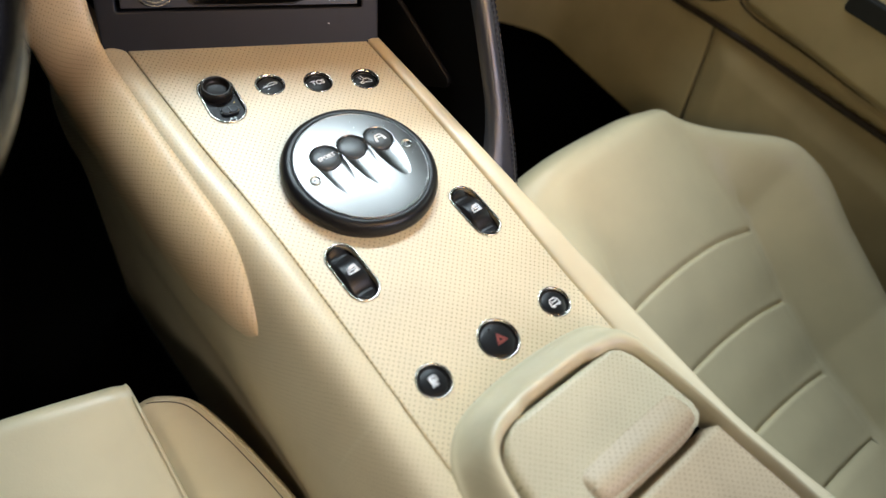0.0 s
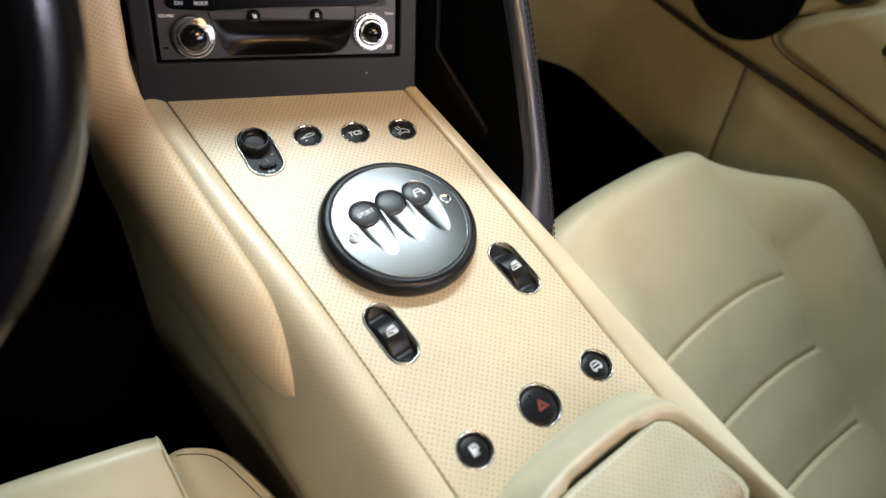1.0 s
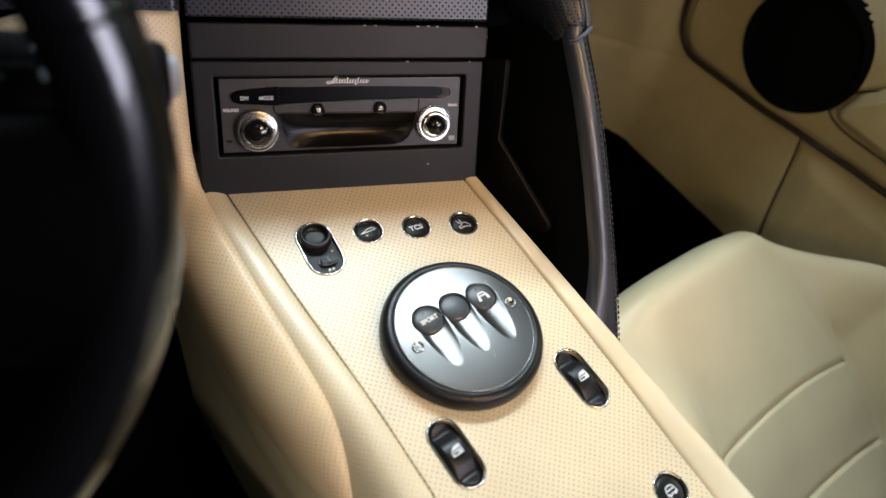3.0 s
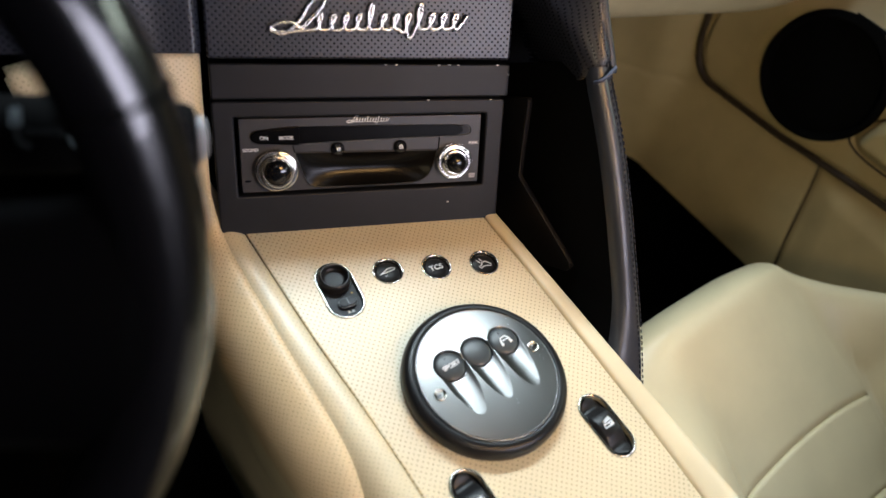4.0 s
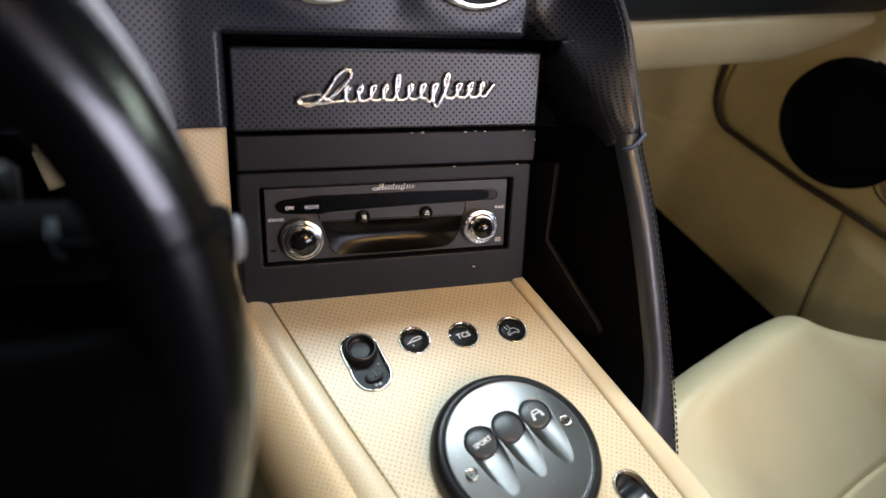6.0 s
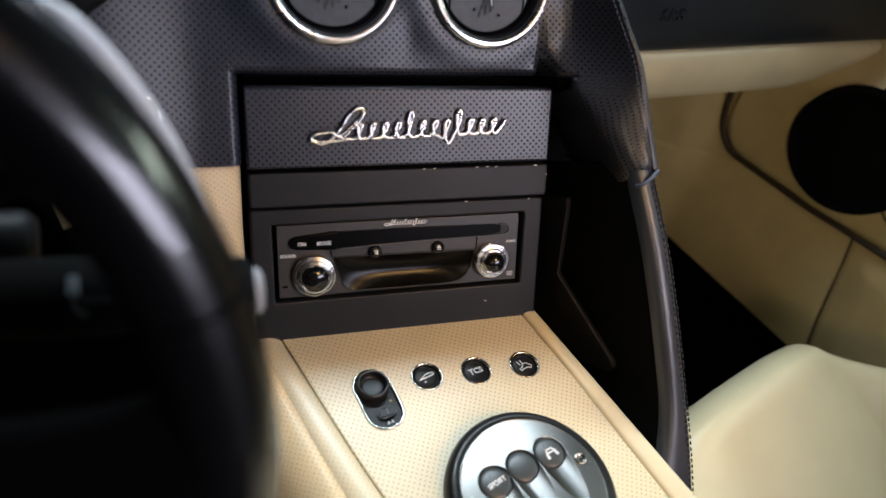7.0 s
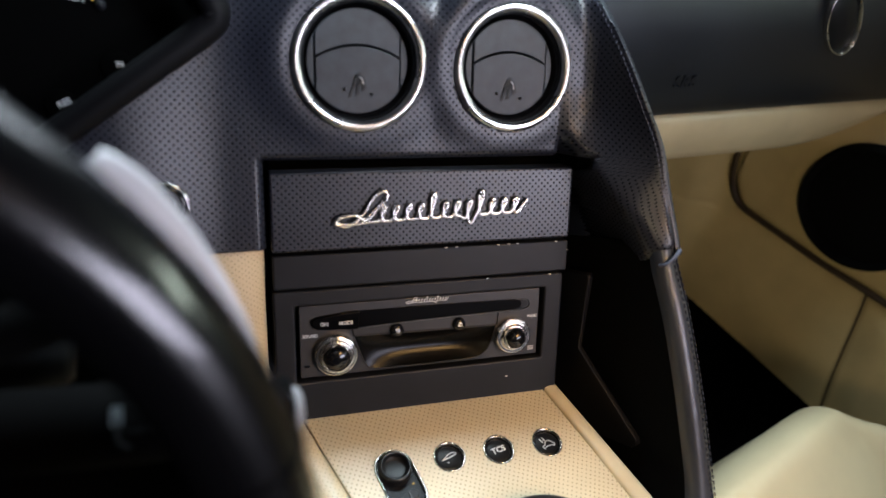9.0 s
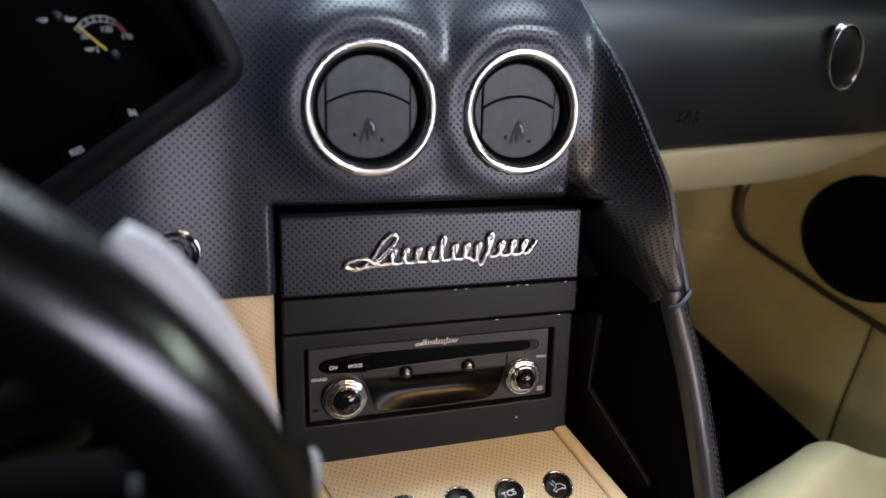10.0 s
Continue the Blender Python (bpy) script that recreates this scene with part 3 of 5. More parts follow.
for (bx, by), icon in zip(BTN, ("SPORT", "", "car")):
    mb = md @ Matrix.Translation((bx, by, 0.0138))
    b = lathe("button", [(0.0106, -0.003), (0.0106, -0.0008), (0.0102, 0.0004), (0.0090, 0.0012), (0.0070, 0.0017), (0.003, 0.0021), (0, 0.0022)], RUBBER_GREY, disc, "dark grey rubber button", mb, 48)
    if icon == "SPORT":
        words("print", "SPORT", 0.0046, PRINT_WHITE, b, mb @ pose(0.0002, -0.0008, 0.0023, 0, 0, 2), "white letters SPORT")
    elif icon:
        line_icon("print", [[(-0.0042, -0.0034), (-0.0036, 0.0), (-0.002, 0.0024), (0.002, 0.0024), (0.0036, 0.0), (0.0042, -0.0034)], [(-0.0034, 0.0), (0.0034, 0.0)], [(-0.0030, -0.0034), (-0.0030, -0.001)], [(0.0030, -0.0034), (0.0030, -0.001)]], 0.0010, PRINT_WHITE, b, mb @ Matrix.Translation((0, -0.0005, 0.0023)), "white car sign")
    if icon:
        lathe("lamp_dot", [(0.0006, 0.0), (0.0006, 0.0003), (0, 0.0004)], GLOSS_BLACK, b, "", mb @ Matrix.Translation((-0.001, 0.0056, 0.0016)), 10)
for sx, sy in ((-0.0384, 0.0012), (0.0397, -0.0004)):
    ms = md @ Matrix.Translation((sx, sy, 0.0144))
    s = lathe("screw", [(0.0043, -0.0006), (0.0042, 0.0006), (0.0036, 0.0009), (0.0032, 0.0006), (0.0018, -0.0002), (0.0017, -0.0008), (0, -0.0009)], BEZEL, disc, "countersunk socket screw", ms, 28)
    lathe("socket", [(0.0014, -0.0004), (0.0010, -0.0002), (0, -0.0003)], GLOSS_BLACK, s, "", ms @ Matrix.Translation((0, 0, 0.0002)), 6)

random.seed(11)
for k in range(34):
    a, r = random.random() * 6.28, 0.046 * math.sqrt(random.random())
    x, y = r * math.cos(a), r * math.sin(a)
    if any(math.hypot(x - bx, y - by) < 0.0125 for bx, by in BTN) or -0.024 < y < 0.014 and abs(x) < 0.036:
        continue
    s = 0.00022 + 0.0003 * random.random()
    box("dust_speck", (s * 1.6, s, 0.0001), PRINT_WHITE, disc, "pale dust speck", md @ pose(x, y, 0.01622 - 0.0032 * (r / 0.05) ** 2, 0, 0, random.random() * 90))

# ---- armrest box behind the switches ----
bin_ob = empty("armrest_box", "cream leather armrest box with a raised rim behind the console switches", "armrest", (0, -0.45, 0.3))
IN = smooth_line([(-0.0690, -0.78), (-0.0685, -0.50), (-0.0678, -0.42), (-0.0662, -0.392), (-0.0605, -0.3735), (-0.0480, -0.3652), (-0.0300, -0.3630), (0.0, -0.3624), (0.0300, -0.3632),
                  (0.0475, -0.3662), (0.0562, -0.3740), (0.0605, -0.390), (0.0665, -0.420), (0.0705, -0.450), (0.078, -0.50), (0.085, -0.60), (0.088, -0.78)], 170)
FOOT = smooth_line([(-0.0960, -0.78), (-0.0945, -0.50), (-0.0915, -0.42), (-0.0870, -0.385), (-0.0780, -0.3590), (-0.0590, -0.3425), (-0.0300, -0.3362), (0.0, -0.3346), (0.0300, -0.3352),
                    (0.0560, -0.3390), (0.0720, -0.3500), (0.0755, -0.375), (0.0790, -0.410), (0.0825, -0.445), (0.090, -0.50), (0.098, -0.60), (0.101, -0.78)], 170)
sec = smooth_line([(0.0, -0.012), (0.0, 0.012), (0.0, 0.0215), (0.03, 0.0250), (0.12, 0.0282), (0.27, 0.0290), (0.45, 0.0250), (0.65, 0.0155), (0.85, 0.0050), (1.0, 0.0010), (1.03, -0.010)], 40)
rows = []
for p, q in zip(IN, FOOT):
    front = (1 - step(0.026, 0.036, abs(p[0] + 0.001))) * (p[1] > -0.37)
    row = []
    for s, z in sec:
        v = p + (q - p) * s
        row.append((v[0], v[1], z - 0.0070 * front * (1 - step(0.04, 0.30, s)) * (z > 0.015)))
    rows.append(row)
sheet("rim", rows, LID_PLAIN, bin_ob, "raised cream leather rim with a finger recess", m=CON)
# Black slab whose colour gives the shade in the gap round the lid.
box("well", (0.130, 0.42, 0.02), BLACK_AND_SHADE, bin_ob, "dark gap round the lid", CON @ Matrix.Translation((0.000, -0.576, 0.000)))
YK = [0.3636, 0.3646, 0.3662, 0.3695, 0.3760, 0.3870, 0.4010, 0.4200, 0.4270, 0.4310]
XL = [-0.0360, -0.0430, -0.0485, -0.0540, -0.0588, -0.0618, -0.0632, -0.0640, -0.0640, -0.0635]
XR = [0.0360, 0.0425, 0.0465, 0.0510, 0.0548, 0.0578, 0.0606, 0.0640, 0.0625, 0.0560]
rows = []
for v in np.linspace(0, 1, 70) ** 1.15:
    y = -0.3636 - 0.0674 * v
    l, r = np.interp(-y, YK, XL), np.interp(-y, YK, XR)
    row = []
    for u in np.linspace(0, 1, 70):
        x = l + (r - l) * u
        d = max(0.0, min(x - l + 0.0004, r - x + 0.0004, -0.3632 - y + 0.25 * max(0, abs(x) - 0.036)))
        z = 0.0262 + 0.0022 * (1 - (2 * u - 1) ** 2) * (0.5 + 0.5 * v)
        z -= 0.0036 * (1 - min(1, d / 0.0050)) ** 2.2
        row.append((x, y, z))
    row = [(l, y, 0.008)] + row + [(r, y, 0.008)]
    rows.append(row)
rows.append([(x, y - 0.0003, 0.006) for x, y, z in rows[-1]])
sheet("lid", rows, LID_PERF, bin_ob, "perforated cream leather lid with rounded corners", m=CON, uv=np.array(rows)[:, :, :2])
rows = []
for v in np.linspace(0, 1, 20):
    y = -0.4050 - 0.0290 * v
    hgt = 0.0060 * math.sin(min(1, v / 0.55) * math.pi / 2) ** 1.4 * (1 if v < 0.55 else 1) - 0.013 * max(0, (v - 0.55) / 0.45) ** 2.4
    row = []
    for u in np.linspace(-1, 1, 50):
        end = math.sqrt(max(0, 1 - max(0, (abs(u) - 0.84) / 0.16) ** 2))
        row.append((0.0105 + u * 0.0460 + 0.0015 * (v - 0.5), y + 0.003 * abs(u) ** 6 * (v > 0.5) * 1.0, 0.0258 + 0.0016 * (1 - u * u) + (hgt if hgt < 0 else hgt * end) - 0.003 * (1 - end)))
    rows.append(row)
sheet("grip", rows, PINK_LEATHER, bin_ob, "worn pinkish finger grip along the lid edge", m=CON, uv=np.array(rows)[:, :, :2])
rows = []
for y in np.concatenate([[-0.4352, -0.4354, -0.4362, -0.4390], np.linspace(-0.443, -0.78, 26)]):
    r = float(np.interp(-y, [0.43, 0.45, 0.50, 0.60, 0.78], [0.0668, 0.0695, 0.077, 0.084, 0.087]))
    drop = 0.014 * (1 - step(0.0002, 0.0030, -0.4352 - y))
    rows.append([(-0.0655 + (r + 0.0655) * u, y, 0.0240 + 0.0015 * (1 - (2 * u - 1) ** 2) - drop - 0.006 * max(0, abs(2 * u - 1) - 0.97) / 0.03) for u in np.linspace(0, 1, 60)])
sheet("rear_panel", rows, PINK_LEATHER, bin_ob, "tan perforated leather panel", m=CON)

# ---- centre stack ----
stack = empty("centre_stack", "satin black centre stack panel holding the radio", "dashboard panel", PAN @ Vector((0, 0, 0)))
RADIO = (-0.0942, 0.0262, 0.0922, 0.0828)
plate("radio_surround", rounded(-0.1085, -0.006, 0.1070, 0.0940, 0.003), [rounded(RADIO[0], RADIO[1], RADIO[2], RADIO[3], 0.001, 2)], 0.030, 0.0016, SATIN_BLACK, stack, "satin black radio surround", PAN @ Matrix.Translation((0, 0, 0.004)))
plate("ashtray_lid", rounded(-0.1080, 0.0956, 0.1085, 0.1196, 0.002), [], 0.030, 0.0014, SATIN_BLACK, stack, "satin black ashtray lid with chipped edge", PAN @ Matrix.Translation((0, 0, 0.0055)))
# Near-black block, so that the joints between the panels look shaded.
box("stack_body", (0.212, 0.190, 0.06), BLACK_AND_SHADE, stack, "", PAN @ Matrix.Translation((0, 0.085, -0.052)))
random.seed(5)
for x, y in ((0.012, 0.1192), (0.020, 0.1192), (0.052, 0.1190), (0.060, 0.1193), (0.067, 0.1191), (0.098, 0.1192), (0.1078, 0.112), (0.095, 0.0936), (0.045, 0.0937), (0.064, 0.0135)):
    box("paint_chip", (0.0008 + 0.0014 * random.random(), 0.0007, 0.0005), PAINT_CHIP, stack, "bare chip in the paint", PAN @ Matrix.Translation((x, y, 0.0047 if y < 0.095 else 0.0057)))

plaque = empty("emblem_panel", "black perforated leather dash panel with a chrome script badge", "dashboard panel", PAN @ Vector((0, 0.15, 0)))
plate("panel", rounded(-0.1085, 0.1235, 0.1045, 0.1755, 0.002), [], 0.02, 0.0018, BLACK_PERF, plaque, "", PAN @ Matrix.Translation((0, 0, 0.013)))


def script_badge(scale, m, parent, mat, rad, name="badge"):
    """A flowing line of loops in the manner of handwriting, with no letters in it."""
    pts = [(-0.066, 0.000), (-0.058, -0.003), (-0.048, 0.004), (-0.040, 0.0150), (-0.034, 0.0190), (-0.031, 0.0160), (-0.037, 0.0085), (-0.046, 0.001), (-0.053, 0.0045), (-0.064, 0.003), (-0.066, -0.001), (-0.056, -0.002), (-0.044, -0.001)]
    x = -0.0375
    for k in range(12):
        h = 0.0090 if k not in (4, 8) else 0.0155
        d = -0.0010 if k != 7 else -0.0060
        pts += [(x + 0.0005, d * 0.5), (x + 0.0040, h * 0.45), (x + 0.0056, h * 0.88), (x + 0.0046, h), (x + 0.0026, h * 0.80), (x + 0.0022, h * 0.35), (x + 0.0034, d + 0.0006), (x + 0.0058, d)]
        x += 0.0086
    pts += [(0.067, 0.004), (0.070, 0.008)]
    line = smooth_line([(a * scale, b * scale, 0) for a, b in pts], len(pts) * 6)
    tube(name, line, rad, mat, parent, "polished chrome script badge", m, 8, flat=0.7)


script_badge(1.0, PAN @ pose(-0.0015, 0.1445, 0.0150, 0, 0, 1.5), plaque, BADGE, 0.00175)

radio = empty("car_radio", "black car radio with chrome rimmed knobs and a disc slot", "radio", PAN @ Vector((0, 0.055, 0)))
fh = -0.0008
DISP = [(-0.0528, 0.0560), (-0.0505, 0.0475), (-0.0482, 0.0410), (-0.0458, 0.0350), (-0.0430, 0.0312), (-0.0385, 0.0293), (0.0, 0.0287), (0.0370, 0.0293),
        (0.0440, 0.0312), (0.0490, 0.0350), (0.0520, 0.0410), (0.0538, 0.0475), (0.0550, 0.0545), (0.0200, 0.0549), (-0.0200, 0.0556)]
SLOT = [(-0.0505, 0.0625), (-0.0110, 0.0640), (0.0290, 0.0650), (0.0700, 0.0658), (0.0745, 0.0672), (0.0758, 0.0700), (0.0742, 0.0726), (0.0700, 0.0738), (0.0100, 0.0749), (-0.0505, 0.0748)]
plate("faceplate", rounded(-0.0912, 0.0275, 0.0902, 0.0812, 0.001), [DISP], 0.016, 0.0005, RADIO_FACE, radio, "charcoal faceplate", PAN @ Matrix.Translation((0, 0, fh)))
mr_ = PAN @ Matrix.Translation((0, 0, fh + 0.0002))
plate("disc_slot", SLOT, [], 0.0016, 0.0004, SLOT_BLACK, radio, "gloss black disc slot flap", mr_ @ Matrix.Translation((0, 0, 0.0008)))
tube("slot_edge", smooth_line([(-0.050, 0.0622, 0.0006), (0.0, 0.0640, 0.0006), (0.040, 0.0648, 0.0006), (0.0730, 0.0652, 0.0006), (0.0805, 0.0664, 0.0006), (0.0822, 0.0695, 0.0006), (0.0800, 0.0728, 0.0006), (0.0740, 0.0738, 0.0006)], 60), 0.0005, RUBBER_GREY, radio, "grey edge round the slot", mr_, 6)
plate("slot_end", [(0.0745, 0.0662), (0.0795, 0.0670), (0.0812, 0.0695), (0.0792, 0.0722), (0.0745, 0.0732)], [], 0.001, 0.0002, SATIN_BLACK, radio, "", mr_ @ Matrix.Translation((0, 0, 0.0003)))
plate("mode_key", [(-0.0790, 0.0636), (-0.0515, 0.0620), (-0.0500, 0.0626), (-0.0494, 0.0745), (-0.0506, 0.0756), (-0.0790, 0.0728), (-0.0822, 0.0712), (-0.0836, 0.0688), (-0.0825, 0.0654)], [], 0.0036, 0.0009, SLOT_BLACK, radio, "gloss black mode key", mr_ @ Matrix.Translation((0, 0, 0.0030)))
for line in ([(-0.0545, 0.0618), (-0.0534, 0.0565), (-0.0528, 0.0560)], [(0.0555, 0.0545), (0.0562, 0.0560), (0.0569, 0.0652)]):
    tube("joint", [(x, y, 0.0002) for x, y in line], 0.0004, DEEP_BLACK, radio, "dark joint in the face", mr_, 6)
edge = np.array(DISP)
left, right = edge[:7][::-1], edge[6:13]
rows = []
for v in np.linspace(0, 1, 30):
    y = 0.0287 + 0.0265 * v
    xl, xr = float(np.interp(y, left[:, 1], left[:, 0])), float(np.interp(y, right[:, 1], right[:, 0]))
    if v == 0:
        xl, xr = -0.036, 0.036
    rows.append([(xl + (xr - xl) * u, y + 0.0012 * (1 - u) * v, -0.0006 - 0.0072 * math.sin(math.pi * min(1.0, v * 0.92 + 0.04)) * (1 - abs(2 * u - 1) ** 3.0)) for u in np.linspace(0, 1, 48)])
sheet("display", rows, DISPLAY, radio, "smoked hollow display", m=mr_)
ring_of(DISP, mr_, "display_frame", MATT_BLACK, radio, 0.0006, "black display edge", 0.0001)


def radio_knob(x, y, big, small):
    k = lathe("knob", [(big, 0.0), (big, 0.0030), (big * 0.97, 0.0048), (big * 0.88, 0.0056), (big * 0.80, 0.0046), (small * 1.28, 0.0062), (small * 1.22, 0.0072), (small * 1.05, 0.0060)], KNOB_CHROME, radio, "knurled chrome ring", mr_ @ Matrix.Translation((x, y, 0)), 48)
    lathe("cap", [(small, 0.003), (small, 0.0095), (small * 0.90, 0.0114), (small * 0.6, 0.0128), (small * 0.25, 0.0135), (0, 0.0136)], GLOSS_BLACK, k, "gloss black knob cap", mr_ @ Matrix.Translation((x, y, 0)), 40)
    lathe("collar", [(small * 1.10, 0.0045), (small * 1.10, 0.0082), (small * 1.0, 0.0086)], KNOB_CHROME, k, "", mr_ @ Matrix.Translation((x, y, 0)), 40)
    for q in range(28):
        a = 2 * math.pi * q / 28
        box("knurl", (0.0007, 0.0016, 0.0030), KNOB_CHROME, k, "", mr_ @ pose(x + (big - 0.0003) * math.cos(a), y + (big - 0.0003) * math.sin(a), 0.0022, 0, 0, math.degrees(a)))
    return k


radio_knob(-0.0665, 0.0440, 0.0156, 0.0092)
radio_knob(0.0685, 0.0455, 0.0142, 0.0074)
for x, y in ((-0.0220, 0.0580), (0.0255, 0.0582)):
    lathe("small_key", [(0.0050, 0), (0.0050, 0.0018), (0.0038, 0.0030), (0, 0.0034)], GLOSS_BLACK, radio, "small round black key", mr_ @ Matrix.Translation((x, y, 0)), 24)
line_icon("print", [[(-0.0016, -0.001), (0.0016, -0.001)], [(-0.0013, 0.0004), (0.0013, 0.0004), (0, 0.0018), (-0.0013, 0.0004)]], 0.0006, PRINT_WHITE, radio, mr_ @ Matrix.Translation((0.0255, 0.0586, 0.0035)), "white eject sign")
line_icon("print", [[(-0.0012, 0.0012), (-0.0006, 0.0012), (-0.0006, -0.0012)], [(0.0006, -0.0012), (0.0006, 0.0012)], [(0.0012, 0.001), (0.0012, -0.0012)]], 0.0006, PRINT_WHITE, radio, mr_ @ Matrix.Translation((-0.0220, 0.0583, 0.0035)), "small white mark")
for text, x, y, s, h in (("ON", -0.0745, 0.0678, 0.0036, 0.0032), ("MODE", -0.0592, 0.0676, 0.0035, 0.0032), ("SOUND", -0.0840, 0.0588, 0.0031, 0.0004), ("FUNC", 0.0848, 0.0592, 0.0030, 0.0004)):
    words("print", text, s, PRINT_WHITE, radio, mr_ @ Matrix.Translation((x, y, h)), "white letters " + text)
script_badge(0.235, mr_ @ Matrix.Translation((0.0005, 0.0778, 0.0003)), radio, PRINT_WHITE, 0.00042, "small_badge")
box("indicator", (0.0038, 0.0012, 0.0006), GLOSS_BLACK, radio, "", mr_ @ Matrix.Translation((-0.0868, 0.0362, 0.0003)))
for k in range(3):
    box("print", (0.0048, 0.0008, 0.0003), PRINT_GREY, radio, "small grey bars", mr_ @ Matrix.Translation((0.0850, 0.0315 + 0.0013 * k, 0.0002)))

# ---- dash cowl round the vents ----
cowl = empty("dash_cowl", "black perforated leather dashboard cowl with hooded round vents", "dashboard", PAN @ Vector((0, 0.2, 0)))
EDGE = smooth_line([(0.060, 0.165, 0.080), (0.100, 0.1600, 0.076), (0.119, 0.1578, 0.0715), (0.133, 0.1554, 0.0700), (0.160, 0.1492, 0.0660), (0.194, 0.1416, 0.0620), (0.219, 0.1322, 0.0560), (0.252, 0.1206, 0.0450), (0.277, 0.1116, 0.0330), (0.303, 0.1030, 0.0140), (0.318, 0.0985, 0.002), (0.36, 0.088, -0.028), (0.42, 0.075, -0.085)], 90)
VENTS = [(-0.0518, 0.2446, 0.0418), (0.0500, 0.2430, 0.0408)]


def wing_width(y):
    """How far the padded outer wing reaches inwards, narrowing to its nose."""
    return float(np.interp(y, [0.110, 0.120, 0.140, 0.165, 0.190, 0.215], [0.0185, 0.0195, 0.0245, 0.033, 0.043, 0.056]))


def nose_line(d):
    """Height of the hem under the wing, at a distance inwards from its stitched edge."""
    return 0.1225 - 0.45 * max(0.0, d)


def cowl_depth(x, y):
    xe, he = np.interp(y, EDGE[:, 0], EDGE[:, 1]), np.interp(y, EDGE[:, 0], EDGE[:, 2])
    h = 0.0165 - 2.6 * max(0, y - 0.290) ** 1.7
    both = 0.0
    for vx, vy, vr in VENTS:
        d = max(0.0, math.hypot(x - vx, y - vy) - 0.0435)
        s = 0.5 + 0.5 * math.sin(math.atan2(y - vy, x - vx) - 0.25)
        both += ((0.0030 + 0.0075 * s ** 1.6) * math.exp(-((d - 0.009 * s) / 0.0150) ** 2)) ** 3
    h += both ** (1 / 3)
    x0 = min(0.091, xe - 0.02)
    if x > x0:
        f = min(1, (x - x0) / (xe - x0))
        h = h + (he - h) * (0.06 * f + 0.94 * f * f) - 0.004 * math.sin(math.pi * f) ** 2 * (1 - step(0.225, 0.300, y))
        low = 1 - step(0.118, 0.236, y)
        q = (xe - x) / wing_width(y)
        roll = he - 0.0020 * (1 - step(0.0, 0.005, xe - x)) - 0.020 * (1 - math.sqrt(max(0.0, 1 - min(1.0, q) ** 2.6))) - 0.075 * step(0.96, 1.22, q)
        q = min(1.0, max(0.0, (nose_line(xe - x) + 0.0115 - y) / 0.0120))
        roll -= 0.010 * (1 - math.sqrt(1 - q * q))
        h = float(h * (1 - low) + roll * low)
    if x < -0.13:
        h += 0.012 * step(0.13, 0.20, -x)
    return h


ROW_Y = sorted(set(list(np.linspace(0.1020, 0.1400, 39)) + list(np.linspace(0.1420, 0.1820, 17)) + [0.1838, 0.1842, 0.1848, 0.1855, 0.1864, 0.1874, 0.1886, 0.1900] + list(np.linspace(0.192, 0.42, 80))))
def cluster_side(x, y):
    """Whether a place of the dash face lies inside the instrument opening."""
    lo = 0.2636 + (x + 0.1301) * (0.2604 - 0.1872) / (0.2307 - 0.1301)
    hi = -0.1326 - (y - 0.2604) * 0.47
    return y > lo and x < hi


rows, uvs = [], []
for y in ROW_Y:
    xe = float(np.interp(y, EDGE[:, 0], EDGE[:, 1]))
    row, ru = [], []
    cols = list(np.linspace(-0.30, -0.1220, 44)) + [-0.1200, -0.1182, -0.1166, -0.1152, -0.1140, -0.1130, -0.1123, -0.1118] + list(np.linspace(-0.107, 0.1035, 70)) + [0.1085, 0.1095] + [0.1115] + [None] * 36
    k = 0
    for c in cols:
        if c is None:
            k += 1
            x = 0.1115 + (xe - 0.1115) * k / 36 if xe > 0.1125 else None
            if x is None:
                x = 0.1115
        else:
            x = c
        x = min(x, xe)
        yr = y
        if x > 0.1091:
            y = max(y, nose_line(xe - x))
        h = cowl_depth(x, y)
        gap = math.hypot(max(0.0, -0.1118 - x, x - 0.1088), max(0.0, y - 0.1838))
        edge = -0.0055 * (1 - min(1.0, gap / 0.0045)) ** 2 if x < 0.1088 or y > 0.1838 else 0
        row.append((x, y, h + edge))
        run = x if x < 0.108 or not ru else ru[-1][0] + math.hypot(x - row[-2][0], h - row[-2][2])
        ru.append((run, y))
        y = yr
    rows.append(row)
    uvs.append(ru)


def cowl_keep(c):
    if c[1] < 0.1838 and -0.1118 < c[0] < 0.1090:
        return False
    if c[0] < 0 and c[1] < 0.1270:
        return False
    if 0.1 < c[0] < 0.1091 and c[1] < 0.16 or c[0] >= 0.1091 and c[1] < nose_line(np.interp(c[1], EDGE[:, 0], EDGE[:, 1]) - c[0]) + 5e-5:
        return False
    if c[0] > 0.1 and c[2] < -0.008:
        return False
    if any(math.hypot(c[0] - vx, c[1] - vy) < vr - 0.002 for vx, vy, vr in VENTS):
        return False
    return not cluster_side(c[0], c[1])


sheet("leather_cover", rows, BLACK_PERF, cowl, "", thick=0.004, m=PAN, keep=cowl_keep, uv=uvs)
# the outward face of the cowl, and its lower end on the passenger's side
rows = []
for y in np.linspace(0.122, 0.42, 60):
    xe, he = float(np.interp(y, EDGE[:, 0], EDGE[:, 1])), float(np.interp(y, EDGE[:, 0], EDGE[:, 2]))
    rows.append([(xe - 0.0005, y, he - 0.0015), (xe + 0.0025, y, he - 0.0005), (xe + 0.0050, y, he - 0.004), (xe + 0.007, y, he - 0.02), (xe + 0.012, y, he - 0.07), (xe + 0.03, y, he - 0.16)])
